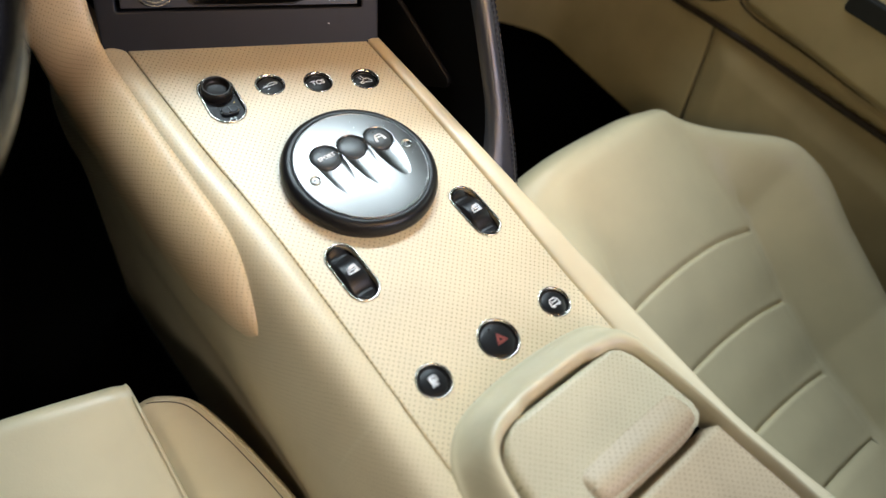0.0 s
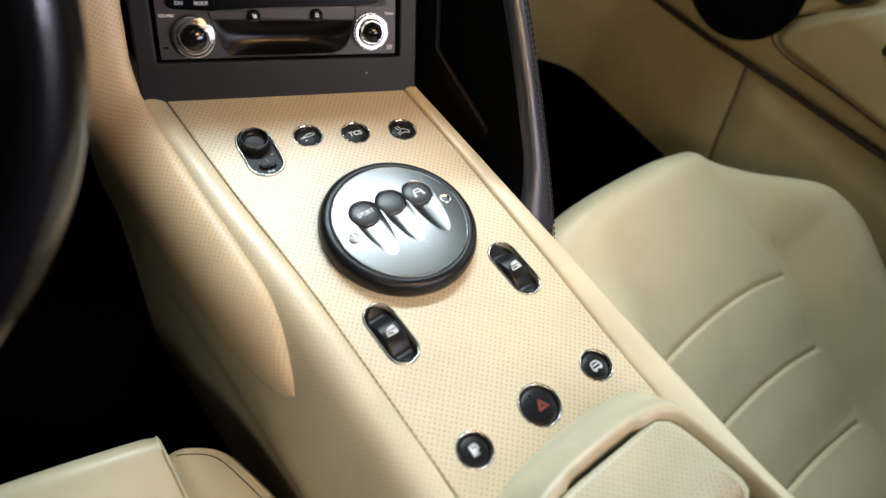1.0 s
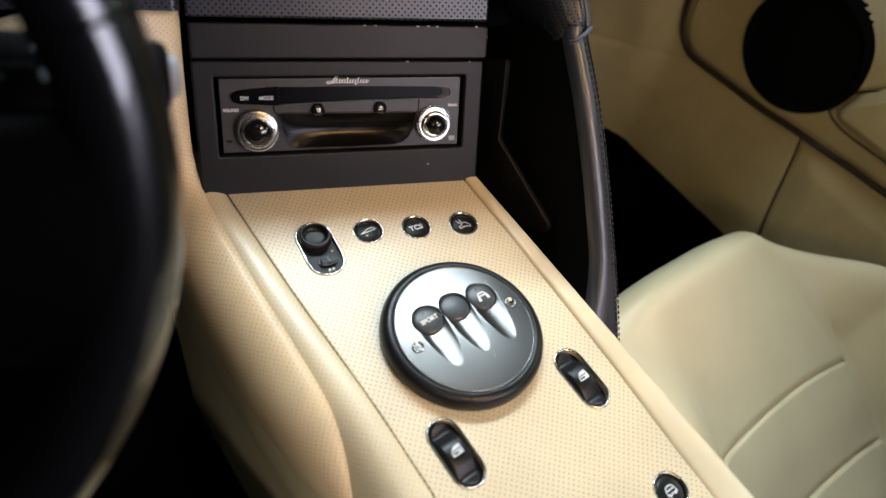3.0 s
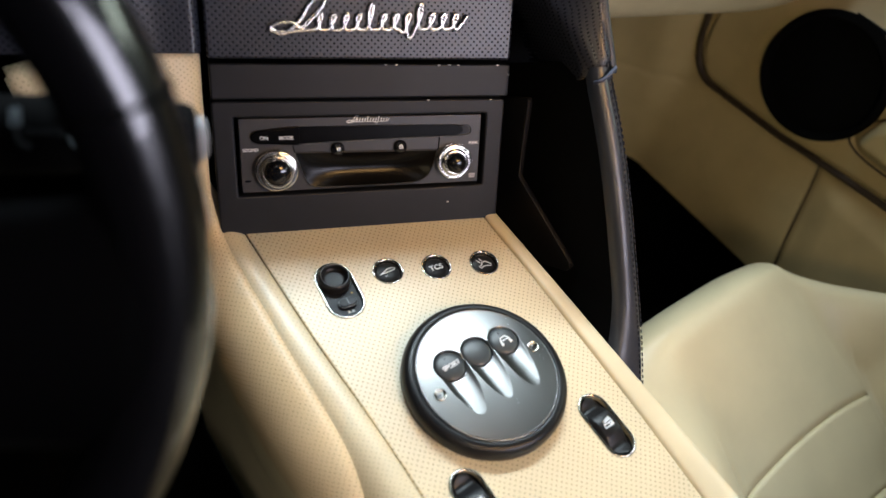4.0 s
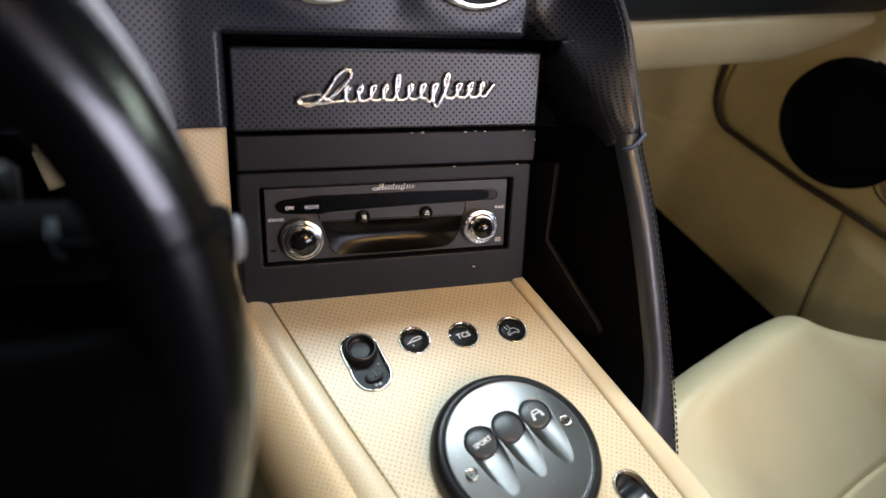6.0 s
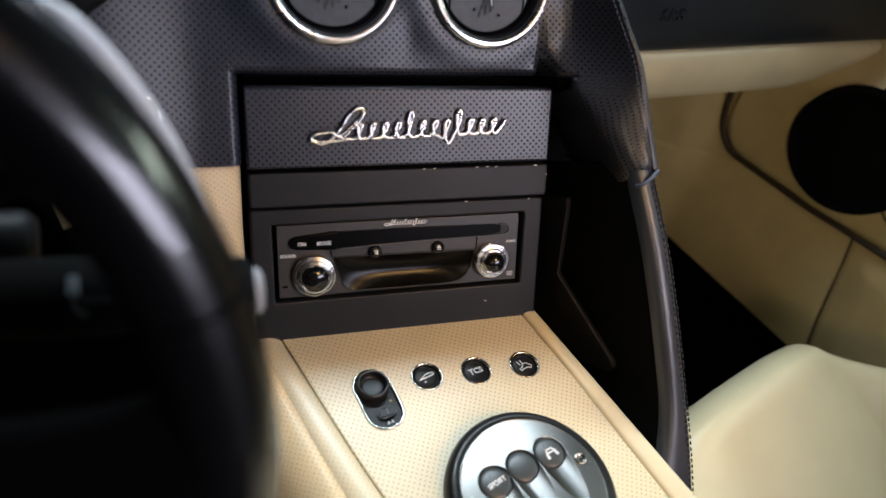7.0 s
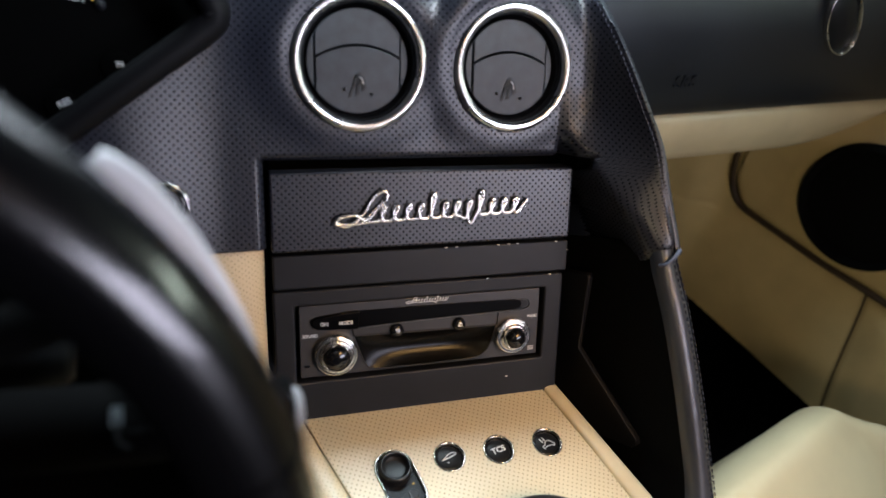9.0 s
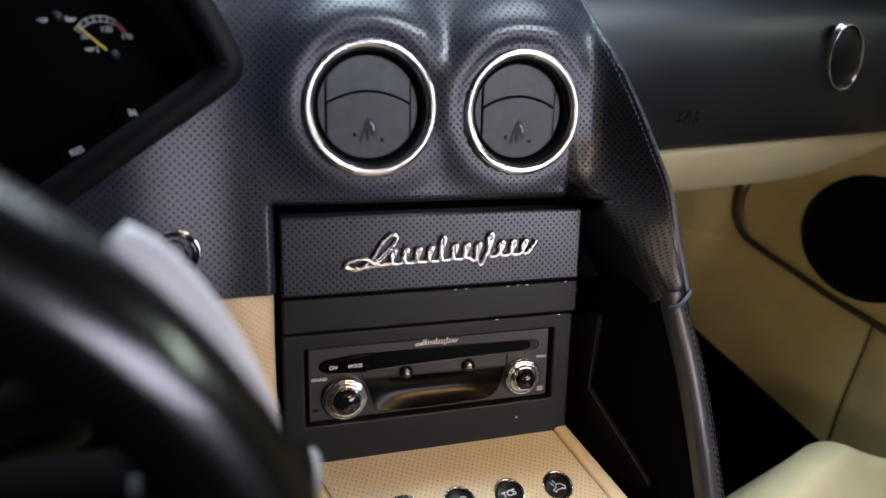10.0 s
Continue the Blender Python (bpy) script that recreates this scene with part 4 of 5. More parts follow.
sheet("outer_side", rows, NAVY_LEATHER, cowl, "plain black leather side", m=PAN)
# stitching along the edge
bm = bmesh.new()
for y in np.arange(0.1285, 0.335, 0.0034):
    xe, he = float(np.interp(y, EDGE[:, 0], EDGE[:, 1])), float(np.interp(y, EDGE[:, 0], EDGE[:, 2]))
    bmesh.ops.create_cube(bm, size=1.0, matrix=pose(xe - 0.0032, y, he - 0.0012, 0, 0, 12) @ Matrix.Diagonal((0.0006, 0.0021, 0.0008, 1)))
me = bpy.data.meshes.new("stitching")
bm.to_mesh(me)
bm.free()
link_mesh("stitching", me, THREAD_BLUE, cowl, "blue-grey stitching", PAN, False)


def round_vent(x, y, r, h):
    v = empty("air_vent", "round black dash vent with a satin chrome ring and closed flaps", "air vent", PAN @ Vector((x, y, h)), "centre air vents")
    m = PAN @ Matrix.Translation((x, y, h))
    lathe("chrome_ring", [(r + 0.0004, -0.004), (r + 0.0004, 0.0008), (r - 0.0005, 0.0024), (r - 0.0022, 0.0030), (r - 0.0046, 0.0024), (r - 0.0058, 0.0004), (r - 0.0060, -0.003)], SATIN_CHROME, v, "satin chrome ring", m, 90)
    lathe("sleeve", [(r - 0.0056, 0.0002), (r - 0.0064, -0.0010), (r - 0.0075, -0.0060), (r - 0.0090, -0.0110), (r - 0.0105, -0.0120), (r - 0.0110, -0.020), (0, -0.022)], GLOSS_BLACK, v, "deep black sleeve", m, 72)
    R = r - 0.0100
    fm = m @ Matrix.Translation((0, 0, -0.0065))
    hx = R * 0.83
    ring = lambda a0, a1: [(R * math.cos(radians(a)), R * math.sin(radians(a))) for a in np.linspace(a0, a1, 22)]
    lim = math.degrees(math.acos(hx / R))
    arcy = lambda q: 0.0100 - 0.0075 * (q / hx) ** 2
    top = [(hx, arcy(hx) + 0.0006)] + ring(lim, 180 - lim) + [(-hx, arcy(-hx) + 0.0006)] + [(q, arcy(q) + 0.0006) for q in np.linspace(-hx, hx, 18)[1:-1]]
    low = [(-hx, arcy(-hx) - 0.0006)] + ring(180 + lim, 360 - lim) + [(hx, arcy(hx) - 0.0006)] + [(q, arcy(q) - 0.0006) for q in np.linspace(hx, -hx, 18)[1:-1]]
    plate("upper_flap", top, [], 0.003, 0.0007, VENT_GREY, v, "dark grey upper flap", fm)
    f = plate("lower_flap", low, [], 0.003, 0.0007, VENT_GREY, v, "dark grey lower flap with a small worn badge", fm @ pose(0, 0, 0.0006, 3, 0, 0))
    for s in (1, -1):
        seg = [(s * hx + s * 0.0008, R * math.sin(radians(lim)) * 0.94), (s * hx + s * 0.0008, -R * math.sin(radians(lim)) * 0.94)] + [(s * R * math.cos(radians(a)), R * math.sin(radians(a))) for a in np.linspace(-lim * 0.9, lim * 0.9, 8)]
        plate("side_cheek", seg, [], 0.003, 0.0005, VENT_GREY, v, "", fm @ Matrix.Translation((0, 0, -0.001)))
    # a worn shield-like relief, plain shapes only
    fb = fm @ pose(0.0002, -0.0128, 0.0002, 3, 0, 0) @ Matrix.Translation((0, 0, 0.0007)) @ Matrix.Scale(1.35, 4)
    line_icon("badge", [[(-0.004, -0.006), (-0.0022, -0.001), (-0.001, 0.003), (0.0004, 0.0045)], [(-0.0005, -0.005), (0.0, 0.0015), (0.0016, 0.002), (0.0022, -0.003)], [(0.001, 0.003), (0.0024, 0.001), (0.003, -0.002)], [(-0.001, 0.001), (0.0015, -0.001)]], 0.0012, MATT_BLACK, f, fb, "black worn badge")
    # Grey stroke drawn over the badge as a painted glint.
    line_icon("badge_highlight", [[(0.0002, 0.003), (0.0014, 0.0016), (0.0018, -0.0005)]], 0.0006, PRINT_GREY, f, fb @ Matrix.Translation((0.0003, 0, 0.0002)))
    for q in ((-0.0066, -0.0028), (0.0062, -0.0050)):
        lathe("pin", [(0.0008, 0), (0.0007, 0.0006), (0, 0.0007)], MATT_BLACK, f, "", fb @ Matrix.Translation((*q, 0)), 10)


for x, y, r in VENTS:
    round_vent(x, y, r, 0.0225)

# ---- instrument cluster ----
cluster = empty("instrument_cluster", "dark instrument cluster in a satin black hood with small dials", "instrument panel", PAN @ Vector((-0.2, 0.25, 0)))
lip = smooth_line([(-0.262, 0.1660, 0.028), (-0.2307, 0.1872, 0.030), (-0.180, 0.2235, 0.031), (-0.139, 0.2530, 0.031), (-0.1310, 0.2620, 0.032), (-0.1335, 0.2720, 0.034), (-0.150, 0.3030, 0.040), (-0.170, 0.340, 0.046), (-0.20, 0.40, 0.05)], 60)
tube("hood_lip", [p + np.array((-0.0042, 0.0050, 0.0030)) for p in lip], 0.0085, FIN_BLACK, cluster, "satin black hood edge", PAN, 14)
plate("dial_face", [(-0.125, 0.262), (-0.30, 0.137), (-0.45, 0.15), (-0.45, 0.42), (-0.19, 0.42)], [], 0.004, 0.0005, DEEP_BLACK, cluster, "deep black dial face", PAN @ Matrix.Translation((0, 0, 0.006)))
gm = PAN @ Matrix.Translation((-0.2015, 0.2775, 0.0066)) @ Matrix.Scale(0.78, 4)
arc = lambda r, a0, a1, n=12: [(r * math.cos(radians(a)), r * math.sin(radians(a))) for a in np.linspace(a0, a1, n)]
line_icon("dial_scale", [arc(0.0160, 60, 150), arc(0.0195, 60, 150)] + [[(0.0160 * math.cos(radians(a)), 0.0160 * math.sin(radians(a))), (0.0195 * math.cos(radians(a)), 0.0195 * math.sin(radians(a)))] for a in range(60, 151, 15)], 0.0006, PRINT_GREY, cluster, gm, "white dial scale")
line_icon("dial_red_zone", [arc(0.0172, 32, 58), arc(0.0184, 32, 58)], 0.0016, PRINT_RED, cluster, gm, "red end of the dial scale")
tube("dial_needle", [(0.0030, -0.004, 0.002), (-0.0150, 0.0120, 0.002)], 0.0006, PRINT_YELLOW, cluster, "yellow needle", gm, 6)
lathe("needle_hub", [(0.0036, 0), (0.0034, 0.0025), (0, 0.003)], SATIN_BLACK, cluster, "", gm @ Matrix.Translation((0.0075, -0.007, 0)), 20)
lathe("needle_hub", [(0.0036, 0), (0.0034, 0.0025), (0, 0.003)], SATIN_BLACK, cluster, "", gm @ Matrix.Translation((-0.0275, 0.018, 0)), 20)
for text, x, y in (("130", 0.0035, 0.0105), ("170", 0.0165, 0.0060), ("50", -0.0110, 0.0050), ("bar", -0.0190, 0.0165)):
    words("print", text, 0.0052, PRINT_GREY, cluster, gm @ Matrix.Translation((x, y, 0)), "white letters " + text)
line_icon("print", [[(-0.003, 0), (-0.001, -0.001), (0.002, -0.001), (0.003, 0.001), (0.001, 0.0005), (-0.001, 0.001)], [(0.0055, -0.002), (0.0055, 0.003)]], 0.0008, PRINT_GREY, cluster, gm @ Matrix.Translation((-0.0090, -0.0035, 0)), "white oil sign")
line_icon("print", [[(-0.003, 0), (-0.001, -0.001), (0.002, -0.001), (0.003, 0.001), (0.001, 0.0005), (-0.001, 0.001)]], 0.0008, PRINT_GREY, cluster, gm @ Matrix.Translation((-0.0370, 0.0150, 0)), "white oil sign")
kb = PAN @ Matrix.Translation((-0.2215, 0.2170, 0.0068))
lathe("key", [(0.0088, 0), (0.0088, 0.0004), (0.0080, 0.0007), (0, 0.0008)], DEEP_BLACK, cluster, "round black key", kb, 30)
words("print", "RES", 0.0050, PRINT_WHITE, cluster, kb @ pose(0.002, 0.001, 0.0010, 0, 0, 24), "white letters RES")
kb = PAN @ Matrix.Translation((-0.1905, 0.2390, 0.0068))
lathe("key", [(0.0088, 0), (0.0088, 0.0004), (0.0080, 0.0007), (0, 0.0008)], DEEP_BLACK, cluster, "round black key", kb, 30)
line_icon("print", [[(-0.003, -0.002), (-0.002, 0.002), (0.002, 0.002), (0.003, -0.002), (-0.003, -0.002)], [(-0.0035, 0.003), (0.0035, -0.003)], [(-0.001, 0.0), (0.001, 0.0)]], 0.0010, PRINT_WHITE, cluster, kb @ pose(0.002, 0.001, 0.0010, 0, 0, 8) @ Matrix.Scale(0.62, 4), "white lamp sign")

ignition = empty("ignition_switch", "round black dash switch in a chrome ring", "switch", PAN @ Vector((-0.1705, 0.159, 0.02)))
mi = PAN @ pose(-0.1705, 0.1590, 0.0235, 0, 6, 0)
lathe("chrome_ring", [(0.0148, -0.003), (0.0148, 0.0012), (0.0142, 0.0020), (0.0135, 0.0014), (0.0132, -0.003)], CHROME, ignition, "chrome ring", mi, 60)
lathe("barrel", [(0.0133, 0.0), (0.0118, 0.0016), (0.0104, 0.0008), (0.0100, -0.003), (0.0088, -0.003), (0.0084, 0.0012), (0.0072, 0.0020), (0.006, -0.002), (0, -0.003)], GLOSS_BLACK, ignition, "gloss black barrel", mi, 48)

# ---- black buttress beside the stack ----
strut = empty("dash_buttress", "black stitched leather buttress running from the dash down to the console", "dashboard support", CON @ Vector((0.14, -0.1, 0)))
S_LINE = smooth_line([(0.1520, -0.046, 0.1480), (0.1500, -0.0550, 0.1375), (0.1485, -0.085, 0.108), (0.1450, -0.120, 0.070), (0.1400, -0.155, 0.030), (0.1345, -0.188, -0.008), (0.1275, -0.214, -0.038), (0.122, -0.232, -0.06)], 60)
rows, inner_shade = [], []
for i, p in enumerate(S_LINE):
    s = i / 59
    w = 0.0138 + 0.0045 * s + 0.0170 * step(0.58, 0.84, s)
    dirv = S_LINE[min(i + 1, 59)] - S_LINE[max(i - 1, 0)]
    dirv /= np.linalg.norm(dirv)
    side = np.array((1.0, 0, 0)) - dirv * dirv[0]
    side /= np.linalg.norm(side)
    nrm = np.cross(side, dirv)
    if nrm[1] > 0:
        nrm = -nrm
    sec = [(0.0015, -0.012), (0.0008, -0.003), (-0.0015, -0.0002), (-0.006, 0.0008), (-w * 0.5, 0.0012), (-w + 0.004, 0.0005), (-w + 0.001, -0.0015), (-w, -0.006), (-w + 0.001, -0.012)]
    if i >= 5:
        rows.append([p + side * a + nrm * b for a, b in sec])
    inner_shade.append([p + side * a + nrm * b for a, b in ((-w + 0.0012, -0.011), (-w + 0.002, -0.03), (-w, -0.12))])
sheet("leather_cover", rows, BLACK_LEATHER, strut, "", m=CON)
# Inner side of the buttress, blackened to stand for pocket shade.
sheet("inner_shade", inner_shade, BLACK_AND_SHADE, strut, "black inner side, pocket shade put into its colour", m=CON)
h0 = S_LINE[6]
hd = S_LINE[7] - S_LINE[5]
hd /= np.linalg.norm(hd)
hn = np.cross((1.0, 0, 0), hd)
hn *= -np.sign(hn[1])
tube("hem", [h0 + np.array((a, 0, 0)) + hd * b + hn * c for a, b, c in ((-0.0150, 0.006, -0.003), (-0.0125, 0.0055, 0.0026), (-0.007, 0.0030, 0.0040), (0.0, 0.0, 0.0036), (0.004, -0.001, -0.001))], 0.0013, THREAD_BLUE, strut, "pale blue-grey folded hem", CON)
rows = []
for i, p in enumerate(S_LINE):
    rows.append([p + np.array((0.0015, 0.008, 0.006)), p + np.array((0.005, 0.05, 0.02)), p + np.array((0.008, 0.14, 0.03))])
sheet("outer_side", rows, BLACK_LEATHER, strut, "", m=CON)
for off in (-0.0020, -0.0050):
    bm = bmesh.new()
    L2 = smooth_line(S_LINE, 420)
    acc = 0.0
    for i in range(1, 420):
        acc += float(np.linalg.norm(L2[i] - L2[i - 1]))
        if acc > 0.0042:
            acc = 0.0
            d = Vector(L2[i] - L2[i - 1]).normalized()
            q = Vector((off, -0.0009, 0.0012)) + Vector(L2[i])
            bmesh.ops.create_cube(bm, size=1.0, matrix=Matrix.Translation(q) @ d.to_track_quat("Y", "Z").to_matrix().to_4x4() @ Matrix.Diagonal((0.0007, 0.0027, 0.0008, 1)))
    me = bpy.data.meshes.new("stitching")
    bm.to_mesh(me)
    bm.free()
    link_mesh("stitching", me, THREAD, strut, "dark stitching", CON, False)
# pocket fin and floor between stack and buttress
pocket = empty("side_pocket", "black plastic storage pocket beside the centre stack", "storage pocket", CON @ Vector((0.12, -0.05, 0)))
fin = Matrix(((0, 0, 1, 0.1250), (1, 0, 0, 0), (0, 1, 0, 0), (0, 0, 0, 1)))
plate("fin", [(0.010, 0.0800), (-0.001, 0.0870), (-0.014, 0.0965), (-0.0165, 0.0930), (-0.0330, 0.0310), (-0.1090, 0.0075), (-0.1120, 0.0035), (-0.110, -0.0030), (-0.0600, -0.040), (-0.0200, -0.060), (0.030, -0.040)], [], 0.005, 0.0008, FIN_BLACK, pocket, "matt black fin", CON @ fin)
# Black sheets that paint the deep shade inside the pocket.
box("back_wall", (0.09, 0.004, 0.30), BLACK_AND_SHADE, pocket, "", CON @ pose(0.155, 0.060, 0.06, -20, 0, -20))
plate("inner_wall", [(0.100, 0.03), (0.158, 0.03), (0.158, 0.205), (0.100, 0.205)], [], 0.004, 0.001, BLACK_AND_SHADE, pocket, "black inner side, pocket shade put into its colour", PAN @ Matrix.Translation((0.004, 0, -0.050)))

# ---- passenger side dash ----
pdash = empty("passenger_dash", "black leather passenger dashboard with a cream lower strip", "dashboard", (0.45, 0.15, 0.5))
dash_y = lambda x: 0.17 - 0.25 * (x - 0.3)


def dash_section(prof, x0, x1, nx, name, mat, label, thick=0.0):
    rows = []
    for x in np.linspace(x0, x1, nx):
        rows.append([(x, dash_y(x) + dy, z) for dy, z in prof])
    return sheet(name, rows, mat, pdash, label, thick)


strip = smooth_line([(0.060, 0.447), (0.014, 0.4485), (0.003, 0.4560), (-0.004, 0.475), (-0.006, 0.490), (-0.003, 0.505), (0.003, 0.5135), (0.012, 0.516), (0.03, 0.516)], 34)
rows = []
for x in np.linspace(0.13, 0.775, 80):
    tip = math.sqrt(max(0.02, 1 - step(0.56, 0.778, x) ** 2.2))
    rows.append([(x, dash_y(x) + dy, 0.5155 + (z - 0.5155) * tip) for dy, z in strip])
sheet("cream_strip", rows, CREAM_LEATHER, pdash, "cream leather lower strip")
upper = smooth_line([(0.03, 0.517), (0.006, 0.5175), (-0.003, 0.525), (-0.008, 0.550), (-0.006, 0.590), (0.004, 0.630), (0.026, 0.665), (0.07, 0.690), (0.14, 0.70), (0.40, 0.68), (0.60, 0.64)], 60)
dash_section(upper, 0.10, 0.80, 50, "upper_cover", NAVY_LEATHER, "blue-black smooth leather upper")
mo = pose(0.580, dash_y(0.580) - 0.0035, 0.628, 78, 0, -14) @ pose(0, 0, 0, 0, 0, 28)
ov = empty("side_air_vent", "oval black side vent in a satin chrome ring", "air vent", (0.588, 0.10, 0.628))
lathe("chrome_ring", [(0.0335, -0.006), (0.0335, 0.001), (0.0328, 0.0020), (0.0316, 0.0016), (0.0310, -0.004)], SATIN_CHROME, ov, "satin chrome ring", mo, 64, 0.70, 1.18)
lathe("flap", [(0.0312, -0.003), (0.026, -0.0005), (0.016, 0.002), (0, 0.003)], SATIN_BLACK, ov, "domed black flap", mo, 48, 0.70, 1.18)
words("airbag_mark", "SRS", 0.019, NAVY_LEATHER, pdash, pose(0.398, dash_y(0.398) - 0.0085, 0.566, 90, 0, -14), "embossed letters SRS", 0.0012)
# underside that shades the footwell
rows = [[(x, dash_y(x) + dy, z) for dy, z in ((0.012, 0.4530), (0.10, 0.45), (0.25, 0.46), (0.55, 0.47))] for x in (0.13, 0.34, 0.54)]
sheet("underside", rows, MATT_BLACK, pdash, "", thick=0.004)
# dash top to the windscreen and the driver's side
rows = []
for x in np.linspace(-0.80, 0.16, 20):
    rows.append([(x, y, z) for y, z in ((0.285, 0.750), (0.32, 0.772), (0.40, 0.785), (0.72, 0.75))])
sheet("dash_top", rows, NAVY_LEATHER, pdash, "", thick=0.004)

# ---- passenger door ----
door = empty("door_card", "tan leather door card with a round black speaker", "door", (0.7, 0, 0.1))
GRV = smooth_line([(0.180, 0.450), (0.176, 0.385), (0.1695, 0.342), (0.158, 0.3135), (0.1345, 0.2955), (0.096, 0.2950), (0.042, 0.2980), (-0.009, 0.3005), (-0.054, 0.3060), (-0.0975, 0.3105), (-0.154, 0.3160), (-0.21, 0.3200), (-0.354, 0.332), (-0.60, 0.352), (-0.90, 0.375)], 110)


SPK = (-0.0095, 0.405, 0.0800)


def door_base(y, z):
    x = 0.705 - 0.02 * step(0.30, 0.15, z) * step(-0.6, -0.2, y)
    x -= 0.12 * step(0.145, 0.32, y) ** 1.1
    x -= 0.020 * math.exp(-((y - 0.206 - 0.10 * (z - 0.33)) / 0.020) ** 2) * step(0.18, 0.30, z)
    return x + 0.055 * step(0.44, 0.53, z)


def door_x(y, z):
    x = door_base(y, z)
    d = np.hypot(GRV[:, 0] - y, GRV[:, 1] - z).min()
    x += 0.012 * math.exp(-(d / 0.0068) ** 2)
    x += 0.0045 * math.exp(-((z - 0.2680 - 0.10 * (0.19 - y)) / 0.0034) ** 2) * step(0.150, 0.175, y)
    # seam under the groove
    sy = -0.0777 - 0.31 * (0.2993 - z)
    if z < 0.306:
        x += 0.005 * math.exp(-((y - sy) / 0.0028) ** 2)
        if y < sy:
            x -= 0.012 * step(0, 0.05, sy - y) * step(0.306, 0.27, z)
    gz = float(np.interp(-y, -GRV[:, 0], GRV[:, 1])) if y < 0.165 else 9.0
    if z > gz:
        x -= 0.006 * step(0.0, 0.010, z - gz)
        # arm pull that swells from a rounded nose
        a, b = -0.081 - 0.9 * max(0, z - 0.385) - y, z - 0.3530
        e = min(a, b) if a > 0.03 or b > 0.03 else 0.03 - math.hypot(0.03 - a, 0.03 - b)
        x -= 0.020 * step(0.0, 0.022, e) * step(SPK[2] + 0.004, SPK[2] + 0.022, math.hypot(y - SPK[0], z - SPK[1]))
        x += 0.005 * math.exp(-(e / 0.0032) ** 2)
    return x


YS = np.concatenate([np.linspace(0.62, 0.20, 30), np.linspace(0.196, -0.42, 240), np.linspace(-0.43, -1.2, 20)])
ZS = np.concatenate([np.linspace(0.106, 0.30, 46), np.linspace(0.302, 0.46, 80), np.linspace(0.464, 0.74, 60)])
rows = [[(door_x(y, z), y, z) for z in ZS] for y in YS]
sheet("door_panel", rows, DOOR_LEATHER, door, "", keep=lambda c: math.hypot(c[1] - SPK[0], c[2] - SPK[1]) > SPK[2] - 0.001, thick=0.0)
msp = Matrix(((0, 0, -1, 0.696), (-1, 0, 0, SPK[0]), (0, 1, 0, SPK[1]), (0, 0, 0, 1)))
lathe("speaker_rim", [(SPK[2] + 0.006, -0.004), (SPK[2] + 0.003, 0.008), (SPK[2] - 0.001, 0.0095), (SPK[2] - 0.003, 0.007), (SPK[2] - 0.004, -0.004)], BLACK_AND_SHADE, door, "", msp, 64)
lathe("speaker_grille", [(SPK[2], -0.004), (SPK[2] * 0.7, -0.002), (0, 0.0)], BLACK_AND_SHADE, door, "round black speaker grille", msp, 56)
ml = Matrix(((0, 0, -1, 0.698), (-1, 0, 0, -0.125), (0, 1, 0, 0.475), (0, 0, 0, 1)))
lathe("small_speaker", [(0.030, -0.01), (0.029, 0.004), (0.024, 0.002), (0, 0.001)], MATT_BLACK, door, "small round black tweeter", ml, 36)
plate("latch_handle", rounded(-0.04, -0.013, 0.04, 0.013, 0.006), [], 0.012, 0.003, MATT_BLACK, door, "black door latch handle", Matrix(((0, 0, -1, 0.674), (-1, 0, 0, -0.248), (0, 1, 0, 0.452), (0, 0, 0, 1))) @ pose(0, 0, 0, 0, 0, 4))
# Dark strips along groove and seams paint in the shade of the creases.
tube("door_groove", [(door_base(y, z) - 0.0035, y, z) for y, z in GRV], 0.0046, GROOVE, door, "door groove with its shade laid in as a dark brown strip", n=8)
PULL = smooth_line([(-0.60, 0.385), (-0.45, 0.370), (-0.33, 0.3585), (-0.20, 0.3545), (-0.128, 0.3505), (-0.098, 0.3535), (-0.0835, 0.3615), (-0.0815, 0.3740), (-0.0925, 0.3960), (-0.115, 0.418), (-0.140, 0.434)], 70)
tube("door_seam", [(door_base(-0.0777 - 0.31 * (0.2993 - z), z) - 0.0005, -0.0777 - 0.31 * (0.2993 - z), z) for z in np.linspace(0.304, 0.112, 30)], 0.0013, GROOVE, door, "upright seam with its shade drawn as a thin brown strip", n=8)
tube("pull_seam", [(door_base(y, z) - 0.0058, y, z) for y, z in PULL], 0.0014, GROOVE, door, "seam round the arm pull, its shade drawn in brown", n=8)

# ---- passenger seat ----
pseat = empty("passenger_seat", "pale cream leather bucket seat cushion with stitched cross seams", "seat", (0.4, -0.4, 0.05))


